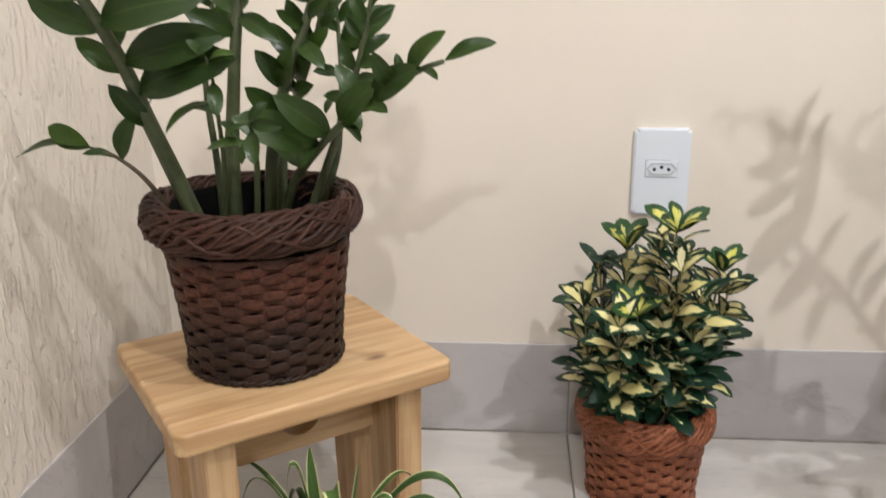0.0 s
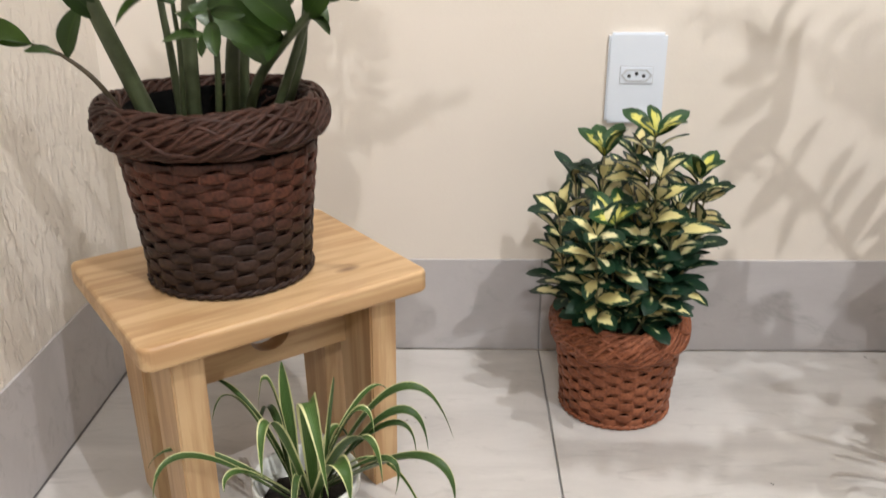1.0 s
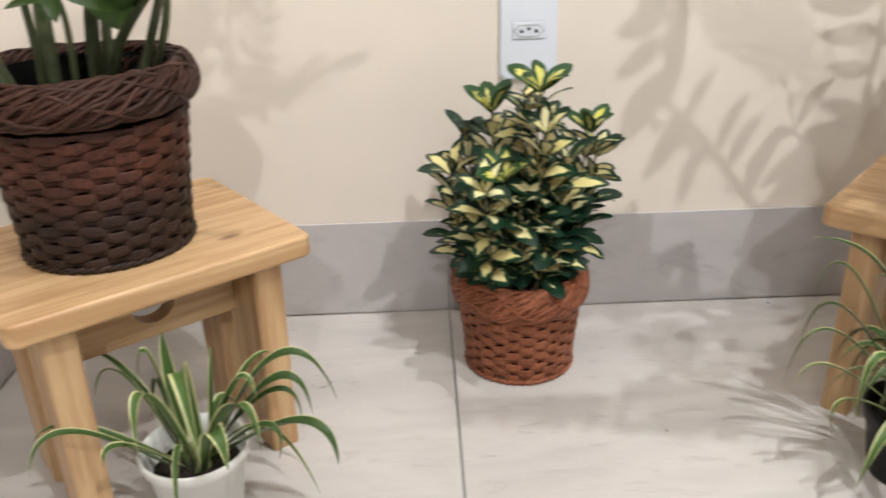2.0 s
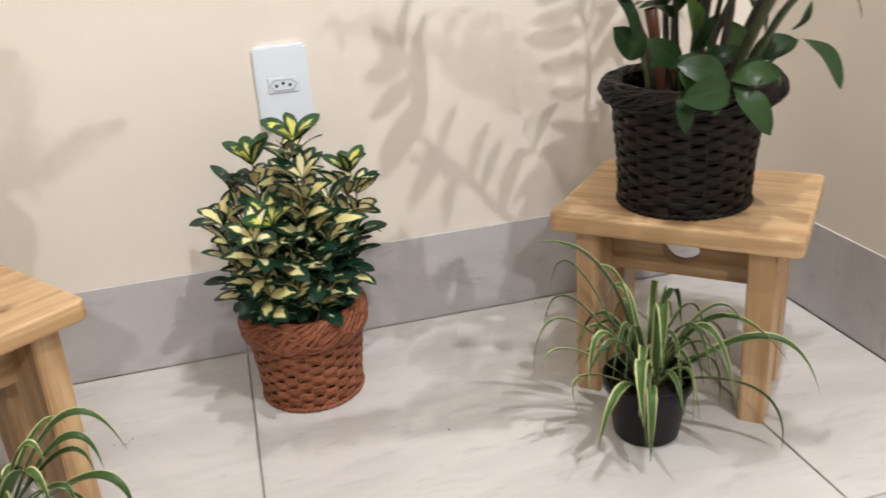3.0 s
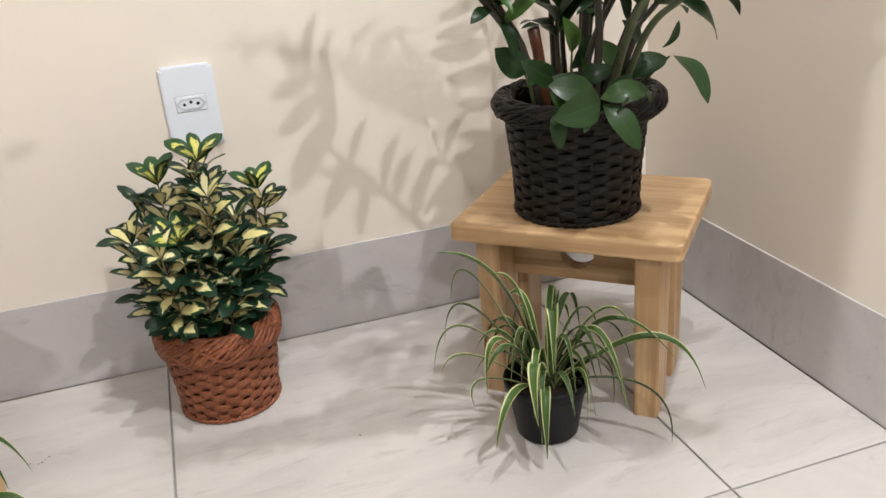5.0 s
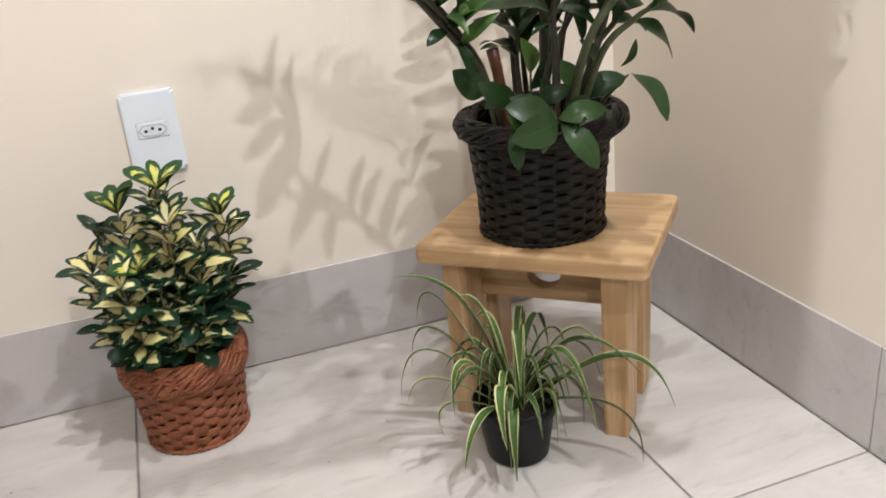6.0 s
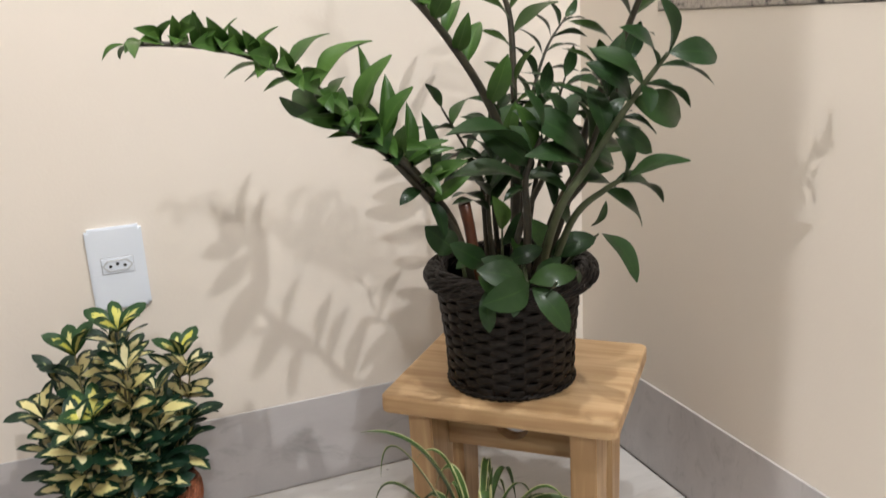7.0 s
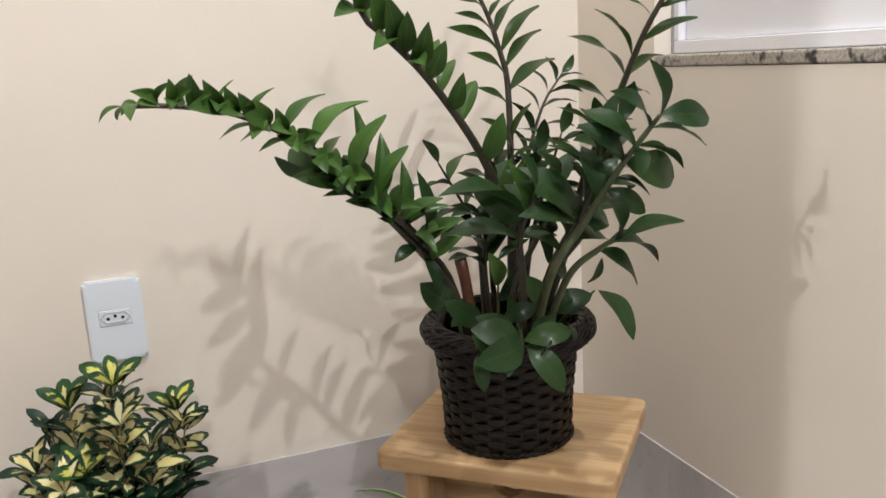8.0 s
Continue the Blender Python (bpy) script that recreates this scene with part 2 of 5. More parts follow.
CREAM_LEAF = variegated("cream_variegated_leaf", (0.007, 0.030, 0.014), (0.66, 0.58, 0.24), (0.76, 0.70, 0.42), 0.78)
YELLOW_LEAF = variegated("yellow_variegated_leaf", (0.016, 0.055, 0.016), (0.50, 0.48, 0.07), (0.58, 0.54, 0.20), 0.56)
DARK_LEAF = variegated("dark_variegated_leaf", (0.007, 0.028, 0.014), (0.50, 0.46, 0.22), (0.55, 0.52, 0.30), 0.18)
TWIG = stalk_material("pale_green_twig", (0.14, 0.13, 0.06), (0.24, 0.21, 0.11))
SPIDER_LEAF = striped("green_cream_edged_leaf", (0.044, 0.095, 0.018), (0.018, 0.046, 0.010), (0.56, 0.56, 0.29), 0.82)
BLACK_POT = plain("black_plastic_pot", (0.004, 0.004, 0.006), 0.42, 0.22)
WHITE_POT = plain("white_plastic_pot", (0.74, 0.75, 0.72), 0.35, 0.5)
PLATE = plain("white_plastic_plate", (0.72, 0.77, 0.84), 0.35, 0.5, 300, 0.04, 0.02)
SOCKET_HOLE = plain("dark_socket_hole", (0.01, 0.01, 0.01), 0.6)
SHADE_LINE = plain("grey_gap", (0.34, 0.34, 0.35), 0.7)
SOCKET_SHADE = plain("grey_socket_shade", (0.50, 0.52, 0.54), 0.45)
ALUMINIUM = plain("white_painted_aluminium", (0.78, 0.78, 0.82), 0.35, 0.5, 200, 0.05, 0.02)
GRANITE = speckled("grey_granite", (0.46, 0.42, 0.37), (0.27, 0.24, 0.21), (0.035, 0.033, 0.034), 230, 0.45, 0.54)
GLASS = Nodes("dark_glass", 0.05)
GLASS.bsdf.inputs["Transmission Weight"].default_value = 1.0
GLASS = GLASS.mat


# ---- building helpers ----
def mesh_of(name, verts, faces, smooth=True, uvs=None):
    me = bpy.data.meshes.new(name)
    me.from_pydata([tuple(v) for v in verts], [], faces)
    if uvs is not None:
        layer = me.uv_layers.new(name="UVMap")
        for loop in me.loops:
            layer.data[loop.index].uv = uvs[loop.vertex_index]
    if smooth:
        for p in me.polygons:
            p.use_smooth = True
    me.update()
    return me


def from_bm(bm, name, smooth=False):
    me = bpy.data.meshes.new(name)
    bmesh.ops.recalc_face_normals(bm, faces=bm.faces)
    bm.to_mesh(me)
    bm.free()
    if smooth:
        for p in me.polygons:
            p.use_smooth = True
    return me


def part(name, data, material, parent, label="", m=None):
    """Links a mesh (or a bmesh) as one object under a thing or under a part."""
    if isinstance(data, bmesh.types.BMesh):
        data = from_bm(data, name)
    if not data.materials:
        data.materials.append(material)
    ob = new(name, data)
    ob.parent = parent
    if m is not None:
        ob.matrix_basis = m
    if label:
        ob["label"] = label
    return ob


def thing(name, place, label, category, group="", turn=0.0):
    ob = new(name)
    ob.empty_display_size = 0.05
    ob.matrix_basis = pose(*place, 0, 0, turn)
    return tagged(ob, label, category, group)


def box(x0, y0, z0, x1, y1, z1, bevel=0.0, segments=2):
    bm = bmesh.new()
    bmesh.ops.create_cube(bm, size=1)
    for v in bm.verts:
        v.co = Vector((x0 if v.co.x < 0 else x1, y0 if v.co.y < 0 else y1, z0 if v.co.z < 0 else z1))
    if bevel:
        bmesh.ops.bevel(bm, geom=bm.edges[:], offset=bevel, segments=segments, affect="EDGES", profile=0.5)
    return bm


def prism(outline, holes, thickness):
    """A board in the xz plane with an outline (and holes), thick along y."""
    bm = bmesh.new()
    edges = []
    for loop in (outline, *holes):
        vs = [bm.verts.new((x, -thickness / 2, z)) for x, z in loop]
        edges += [bm.edges.new((vs[i], vs[(i + 1) % len(vs)])) for i in range(len(vs))]
    bmesh.ops.triangle_fill(bm, edges=edges, use_beauty=True, use_dissolve=False)
    got = bmesh.ops.extrude_face_region(bm, geom=bm.faces[:])
    for v in got["geom"]:
        if isinstance(v, bmesh.types.BMVert):
            v.co.y += thickness
    return bm


def spline(points, count):
    """A smooth run of points through the given ones."""
    pts = [Vector(p) for p in points]
    pts = [2 * pts[0] - pts[1]] + pts + [2 * pts[-1] - pts[-2]]
    out = []
    spans = len(pts) - 3
    for i in range(count + 1):
        u = min(i / count * spans, spans - 1e-6)
        k = int(u)
        t = u - k
        a, b, c, d = pts[k:k + 4]
        out.append(0.5 * ((2 * b) + (c - a) * t + (2 * a - 5 * b + 4 * c - d) * t * t + (3 * b - a - 3 * c + d) * t ** 3))
    return out


def tube(name, path, radii, sides=8, closed=False, flat=1.0):
    """A round (or flattened) rod along a path."""
    n = len(path)
    verts, faces = [], []
    side = None
    for i, p in enumerate(path):
        a = path[(i - 1) % n] if closed or i else path[0]
        b = path[(i + 1) % n] if closed or i < n - 1 else path[-1]
        t = (b - a).normalized()
        if side is None:
            side = t.cross(Vector((0, 0, 1)) if abs(t.z) < 0.9 else Vector((1, 0, 0))).normalized()
        side = (side - t * side.dot(t)).normalized()
        up = t.cross(side)
        r = radii[i] if isinstance(radii, (list, tuple)) else radii
        for k in range(sides):
            ang = 2 * math.pi * k / sides
            verts.append(p + side * math.cos(ang) * r * flat + up * math.sin(ang) * r)
    for i in range(n if closed else n - 1):
        for k in range(sides):
            j = (i + 1) % n
            faces.append((i * sides + k, i * sides + (k + 1) % sides, j * sides + (k + 1) % sides, j * sides + k))
    if not closed:
        faces.append(tuple(range(sides))[::-1])
        faces.append(tuple((n - 1) * sides + k for k in range(sides)))
    return mesh_of(name, verts, faces)


def lathe(name, profile, sides=48):
    """A turned shape from (radius, height) pairs."""
    verts, faces = [], []
    for r, z in profile:
        for k in range(sides):
            a = 2 * math.pi * k / sides
            verts.append((r * math.cos(a), r * math.sin(a), z))
    for i in range(len(profile) - 1):
        for k in range(sides):
            k2 = (k + 1) % sides
            faces.append((i * sides + k, i * sides + k2, (i + 1) * sides + k2, (i + 1) * sides + k))
    return mesh_of(name, verts, faces)


# ---- the place ----
PROUD = 0.004
# FRONT and SIDE lie out of view, set far off to lower the ambient light
LEFT, RIGHT, BACK, FRONT, TOP = -0.598, 0.862, 0.004, -7.0, 2.7
SIDE = -5.2
SKIRT = 0.145


def setting(name, bm, material, label, category):
    ob = new(name, from_bm(bm, name))
    ob.data.materials.append(material)
    return tagged(ob, label, category, kind="structure")


floor = setting("floor", box(SIDE - 0.15, FRONT - 0.15, -0.12, RIGHT + 0.15, BACK + 0.15, -0.004), GROUT, "floor of large pale grey veined tiles", "floor")
setting("ceiling", box(SIDE - 0.15, FRONT - 0.15, TOP, RIGHT + 0.15, BACK + 0.15, TOP + 0.1), CEILING, "plain white painted ceiling", "ceiling")
wall_back = setting("wall_back", box(LEFT - 0.15, BACK, -0.004, RIGHT + 0.15, BACK + 0.15, TOP), WALL, "smooth cream painted wall above grey skirting", "wall")
END = -0.95
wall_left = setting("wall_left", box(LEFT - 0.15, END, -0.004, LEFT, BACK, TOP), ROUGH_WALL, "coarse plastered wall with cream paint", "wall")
# added walls out of view, darker than the cream paint to hold back fill
setting("wall_side", box(SIDE - 0.15, FRONT, -0.004, SIDE, END + 0.15, TOP), UNSEEN_WALL, "unseen plain beige wall, muted to bounce less light", "wall")
setting("wall_turn", box(SIDE, END, -0.004, LEFT - 0.15, END + 0.15, TOP), UNSEEN_WALL, "unseen plain beige wall, muted to bounce less light", "wall")
setting("wall_front", box(SIDE - 0.15, FRONT - 0.15, -0.004, RIGHT + 0.15, FRONT, TOP), UNSEEN_WALL, "unseen plain beige wall, muted to bounce less light", "wall")
# the right wall with the window's opening
OPEN_Y0, OPEN_Y1, OPEN_Z0, OPEN_Z1 = -1.45, -0.205, 0.7105, 1.75
bm = prism([(FRONT, -0.004), (BACK, -0.004), (BACK, TOP), (FRONT, TOP)], [[(OPEN_Y0, OPEN_Z0), (OPEN_Y1, OPEN_Z0), (OPEN_Y1, OPEN_Z1), (OPEN_Y0, OPEN_Z1)]], 0.15)
for v in bm.verts:
    v.co = Vector((RIGHT + 0.075 - v.co.y, v.co.x, v.co.z))
wall_right = setting("wall_right", bm, WALL, "smooth cream painted wall under a window", "wall")

# window: granite sill, white frame, sash
window = new("window_1")
window.matrix_basis = pose(RIGHT, 0, 0)
tagged(window, "white aluminium window over a stained granite sill", "window", kind="structure")
bm = box(-0.0015, OPEN_Y0 + 0.001, OPEN_Z0 + 0.001, 0.149, OPEN_Y1 - 0.001, 0.727, 0.0025)
part("window_sill", bm, GRANITE, window, "grey granite sill with dark stains")
FX = 0.030
part("bottom_track", box(FX, OPEN_Y0 + 0.002, 0.7275, FX + 0.075, OPEN_Y1 - 0.003, 0.745, 0.0015), ALUMINIUM, window)
part("side_frame", box(FX, OPEN_Y1 - 0.014, 0.7452, FX + 0.075, OPEN_Y1 - 0.003, OPEN_Z1 - 0.001, 0.0015), ALUMINIUM, window)
part("lower_panel", box(FX + 0.012, OPEN_Y0 + 0.002, 0.7452, FX + 0.034, OPEN_Y1 - 0.0145, 0.800, 0.002), ALUMINIUM, window)
part("sash_stile", box(FX + 0.010, OPEN_Y1 - 0.022, 0.800, FX + 0.036, OPEN_Y1 - 0.0145, OPEN_Z1 - 0.002, 0.002), ALUMINIUM, window)
part("pane", box(FX + 0.020, OPEN_Y0 + 0.002, 0.8, FX + 0.024, OPEN_Y1 - 0.030, OPEN_Z1 - 0.002), GLASS, window)
part("jamb_seal", box(FX - 0.002, OPEN_Y1 - 0.0032, 0.7276, FX + 0.002, OPEN_Y1 - 0.0008, OPEN_Z1 - 0.01), SHADE_LINE, window)
setting("backdrop", box(RIGHT + 1.2, -3.5, -0.2, RIGHT + 1.25, 1.5, 3.0), SOCKET_HOLE, "dark night outside the window", "night")

# ---- stools ----
def stool(place, turn, label):
    ob = thing("wooden_stool", place, label, "stool", "pine plant stools", turn)
    half_x, half_y, top, seat_t = 0.150, 0.125, 0.263, 0.024
    bm = box(-half_x, -half_y, top - seat_t, half_x, half_y, top)
    upright = [e for e in bm.edges if abs(e.verts[0].co.z - e.verts[1].co.z) > 0.01]
    bmesh.ops.bevel(bm, geom=upright, offset=0.012, segments=5, affect="EDGES", profile=0.5)
    flat = [e for e in bm.edges if abs(e.verts[0].co.z - e.verts[1].co.z) < 1e-5 and len(e.link_faces) == 2 and abs(e.link_faces[0].normal.z - e.link_faces[1].normal.z) > 0.5]
    bmesh.ops.bevel(bm, geom=flat, offset=0.0042, segments=3, affect="EDGES", profile=0.5)
    part("seat", bm, PINE_X, ob, "glued pine boards with rounded corners")
    # each end is one board with a narrow pointed slot that leaves two legs
    height = top - seat_t - 0.0005
    front, back, mid = -0.101, 0.068, -0.014
    slot = [(mid - 0.025 * math.cos(u / 10 * math.pi / 2) ** 0.8, 0.208 * math.sin(u / 10 * math.pi / 2)) for u in range(11)]
    slot = slot + [(2 * mid - x, z) for x, z in slot[-2::-1]]
    outline = [(front + 0.004, 0)] + slot + [(back - 0.004, 0), (back + 0.007, height), (front - 0.003, height)]
    for s in (-1, 1):
        bm = prism(outline, [], 0.032)
        bmesh.ops.bevel(bm, geom=[e for e in bm.edges if len(e.link_faces) == 2 and e.calc_face_angle(0) > 0.6], offset=0.0018, segments=2, affect="EDGES")
        part("side_panel", bm, PINE_Z, ob, "", pose(s * 0.105, 0, 0, 0, 0, 90))
    # a stretcher with a finger hole
    hole = [(0.023 * math.cos(a), 0.203 + 0.021 * math.sin(a)) for a in [2 * math.pi * k / 24 for k in range(24)]]
    bm = prism([(-0.0885, height - 0.072), (0.0885, height - 0.072), (0.0885, height), (-0.0885, height)], [hole], 0.022)
    part("stretcher", bm, PINE_X, ob, "", pose(0, -0.036, 0))
    return ob


stool((-0.342, -0.300, 0), 37.0, "small pale pine stool beside the coarse wall")
stool((0.591, -0.291, 0), -42.5, "small pale pine stool in the corner by the window")


# ---- baskets ----
def basket(name, place, profile, rows, stakes, rim_r, rim_z, rim_minor, rim_h, material, label, turn, strand=0.0029, amp=0.0018, lean=(0, 0, 0)):
    """A woven basket. profile: (height, radius) pairs of the wall."""
    ob = thing(name, place, label, "basket", "woven plant baskets", turn)
    zs, rs = [p[0] for p in profile], [p[1] for p in profile]
    low, high = zs[0], zs[-1]

    def radius(z):
        return float(np.interp(z, zs, rs))

    waves = stakes // 2
    step = (high - low) / rows
    rnd = random.Random(name)
    for r in range(rows):
        z = low + step * (r + 0.5)
        rad = radius(z)
        n = waves * 14
        verts, faces = [], []
        hh, tt = step * 0.70, 0.0012
        slip = math.pi * (r % 2) + rnd.uniform(-0.25, 0.25)
        for i in range(n):
            a = 2 * math.pi * i / n
            over = 0.5 + 0.5 * math.tanh(1.9 * (math.cos(waves * a + slip) + 0.62 + 0.12 * math.sin(3 * a + r)))
            bow = amp * (2.1 * over - 1.2) + 0.0007 * math.cos(waves * a + slip)
            wide = hh * (0.60 + 0.30 * over + 0.08 * math.cos(waves * a + slip))
            dz = 0.0007 * math.sin(5 * a + r) + 0.0006 * math.sin(17 * a + 2.1 * r)
            for dr, dv in ((0.35, -1.0), (0.95, -0.72), (1.1, 0.0), (0.95, 0.72), (0.35, 1.0), (-0.8, 0.0)):
                rr = rad + bow + dr * tt
                verts.append((rr * math.cos(a), rr * math.sin(a), z + dz + dv * wide))
        for i in range(n):
            for k in range(6):
                j = (i + 1) % n
                faces.append((i * 6 + k, j * 6 + k, j * 6 + (k + 1) % 6, i * 6 + (k + 1) % 6))
        part("woven_band", mesh_of("woven_band", verts, faces), material, ob)
    # upright stakes between the bands
    path = [Vector((radius(z), 0, z)) for z in np.linspace(low, high, 7)]
    stake = tube("stake", path, 0.0027, 6)
    for k in range(stakes):
        part("stake", stake, material, ob, "", pose(0, 0, 0, 0, 0, 360 * k / stakes + 180 / stakes))
    # the rolled rim of long twisted canes
    canes = 42
    for c in range(canes):
        path = []
        n = 150
        for i in range(n):
            a = 2 * math.pi * i / n
            b = (-2 if c % 5 == 0 else 3) * a + 2 * math.pi * c / canes + 0.22 * math.sin(4 * a + c * 2.3) + 0.10 * math.sin(13 * a + c * 3.1)
            wob = 1 + 0.13 * math.sin(3 * a + c * 1.7) + 0.06 * math.sin(11 * a + c)
            rr = rim_r + rim_minor * wob * math.cos(b)
            path.append(Vector((rr * math.cos(a) + lean[0], rr * math.sin(a) + lean[1], rim_z + rim_h * wob * math.sin(b) + lean[2] * math.cos(a))))
        part("rim_cane", tube("rim_cane", path, strand * rnd.uniform(0.70, 1.0), 5, True), material, ob)
    # the packed core that the canes are wound on
    core = []
    for i in range(15):
        b = 2 * math.pi * i / 14
        core.append((rim_r + rim_minor * 0.80 * math.cos(b), rim_z + rim_h * 0.80 * math.sin(b)))
    part("rim_core", lathe("rim_core", core), material, ob, "", pose(*lean[:2], 0))
    # a twisted ring at the foot
    for c in range(2):
        path = []
        for i in range(160):
            a = 2 * math.pi * i / 160
            b = 22 * a + math.pi * c
            rr = rs[0] + 0.0022 + 0.0014 * math.cos(b)
            path.append(Vector((rr * math.cos(a), rr * math.sin(a), 0.0040 + 0.0014 * math.sin(b))))
        part("foot_ring", tube("foot_ring", path, 0.0024, 6, True), material, ob)
    # a black liner up over the inner canes, in place of the shade inside
    inner = [(0.001, low + 0.002), (rs[0] - 0.006, low + 0.002)] + [(radius(z) - 0.0060, z) for z in np.linspace(low + 0.004, high, 6)] + [(rim_r - rim_minor * 1.25, rim_z - 0.004), (rim_r - rim_minor * 1.2, rim_z + rim_h * 0.7), (rim_r - rim_minor * 1.2 - 0.002, rim_z + rim_h * 0.7), (radius(high) - 0.009, high - 0.002), (radius(high) - 0.012, high - 0.045), (0.001, high - 0.046)]
    part("liner", lathe("liner", inner), SHADE_LINER, ob, "black liner standing in for the basket's dark inside")
    return ob


basket("wicker_basket", (-0.354, -0.306, 0.2632), [(0.006, 0.0800), (0.06, 0.0845), (0.138, 0.0940)], 16, 26, 0.0990, 0.164, 0.0115, 0.0175, BROWN_WICKER, "dark brown woven wicker basket with reddish bands on a stool", 4, lean=(-0.003, -0.001, 0.0))
basket("wicker_basket", (0.571, -0.305, 0.2632), [(0.006, 0.0785), (0.06, 0.0810), (0.128, 0.0885)], 16, 26, 0.0965, 0.143, 0.0110, 0.0115, DARK_WICKER, "almost black woven wicker basket with rolled rim on a stool", 0, lean=(0.004, 0.0, 0.0))
basket("wicker_basket", (0.088, -0.140, 0.0), [(0.006, 0.0675), (0.05, 0.0715), (0.098, 0.0775)], 11, 26, 0.0780, 0.117, 0.0085, 0.0180, RED_WICKER, "chestnut red woven wicker basket on the tiles", 8, 0.0036)


# ---- leaves ----
def leaf_mesh(name, width, widest, fold, droop, tip=1.0, n=9):
    """A leaf of length 1 along y with a midrib fold and a bend."""
    verts, uvs, faces = [], [], []
    for i in range(n + 1):
        y = i / n
        a = y / widest if y < widest else 1 - (y - widest) / (1 - widest)
        hw = width * (math.sin(min(a, 1) * math.pi / 2) ** (0.8 if y < widest else tip))
        hw = max(hw, 0.012)
        z = -droop * y * y + 0.10 * math.sin(y * math.pi)
        for u in (-1, -0.5, 0, 0.5, 1):
            ripple = 0.012 * math.sin(y * 9 + u * 2) * abs(u)
            verts.append((u * hw, y, z + fold * abs(u) * hw + ripple))
            uvs.append((u / 2 + 0.5, y))
    for i in range(n):
        for k in range(4):
            faces.append((i * 5 + k, i * 5 + k + 1, (i + 1) * 5 + k + 1, (i + 1) * 5 + k))
    return mesh_of(name, verts, faces, True, uvs)


def leaf_pose(base, along, face, length, wide=1.0):
    y = Vector(along).normalized()
    x = y.cross(Vector(face))
    x = x.normalized() if x.length > 1e-4 else y.orthogonal().normalized()
    z = x.cross(y)
    m = Matrix((x * wide, y, z)).transposed().to_4x4()
    return Matrix.Translation(base) @ m @ Matrix.Diagonal((length, length, length, 1))


def with_material(me, material):
    me.materials.append(material)
    return me


ZZ_SHAPES = [with_material(leaf_mesh("zz_leaf", w, p, f, d, 0.75), ZZ_LEAF) for w, p, f, d in ((0.21, 0.50, 0.25, 0.10), (0.23, 0.46, 0.40, 0.18), (0.19, 0.52, 0.55, 0.05), (0.24, 0.48, 0.15, 0.22))]
ZZ_BROAD = [with_material(leaf_mesh("zz_leaf", w, p, f, d, 0.55), ZZ_MID) for w, p, f, d in ((0.22, 0.52, 0.20, 0.05), (0.24, 0.5, 0.30, 0.12), (0.20, 0.54, 0.40, 0.0))]
ZZ_NARROW = [with_material(leaf_mesh("zz_leaf", w, p, f, d, 0.7), ZZ_MID) for w, p, f, d in ((0.125, 0.50, 0.25, 0.02), (0.135, 0.48, 0.15, 0.06), (0.115, 0.52, 0.35, 0.0))]
ZZ_ROUND = with_material(leaf_mesh("zz_leaf", 0.24, 0.52, 0.16, 0.22, 0.6), ZZ_LEAF)
ZZ_YOUNG_SHAPES = [with_material(leaf_mesh("zz_leaf", w, p, f, d, 0.75), ZZ_YOUNG) for w, p, f, d in ((0.20, 0.5, 0.3, 0.08), (0.22, 0.46, 0.5, 0.15))]


def zz_stem(plant, rnd, points, thick, first, count, length, side, lift=0.35, young=False, stalk=None, spread=0.8, grow=0.4, tip_leaf=True, outward=0.0, wide=1.0, wild=0.16):
    """One stalk through points with pairs of leaves from the fraction `first` to its end."""
    origin = plant.matrix_basis.translation
    pts = [Vector(p) - origin for p in points]
    path = spline(pts, 26)
    radii = [thick * (1.0 - 0.72 * i / 26) * (1.12 if i < 3 else 1.0) for i in range(27)]
    stem = part("stem", tube("stem", path, radii, 8), stalk or ZZ_STALK, plant)
    shapes = ZZ_YOUNG_SHAPES if young else ZZ_SHAPES
    side = Vector(side)
    for k in range(count):
        u = first + (1 - first) * (k + 0.25) / count
        for s in (-1, 1):
            f = min(u + 0.012 * s + rnd.uniform(-0.01, 0.01), 0.995)
            i = min(int(f * 26), 25)
            p = path[i].lerp(path[i + 1], f * 26 - i)
            t = (path[i + 1] - path[i]).normalized()
            sv = (side - t * side.dot(t)).normalized()
            d = t * grow + sv * (s * spread) + Vector((0, 0, lift)) + Vector([rnd.uniform(-wild, wild) for _ in range(3)])
            face = t * (0.75 - 0.5 * outward) + Vector((0, -outward, 0.55)) + Vector([rnd.uniform(-0.06 - wild, 0.06 + wild) for _ in range(3)])
            size = length * (0.75 + 0.35 * math.sin(math.pi * min(1, (u - first) / (1 - first) * 0.85 + 0.2))) * rnd.uniform(0.88, 1.1)
            part("leaf", rnd.choice(shapes), None, stem, "", leaf_pose(p, d, face, size, wide * rnd.uniform(0.9, 1.1)))
    if tip_leaf:
        t = (path[-1] - path[-3]).normalized()
        part("leaf", shapes[0], None, stem, "", leaf_pose(path[-1], t, t.orthogonal() + Vector((0, 0, 0.4)), length * 0.6))
    return stem


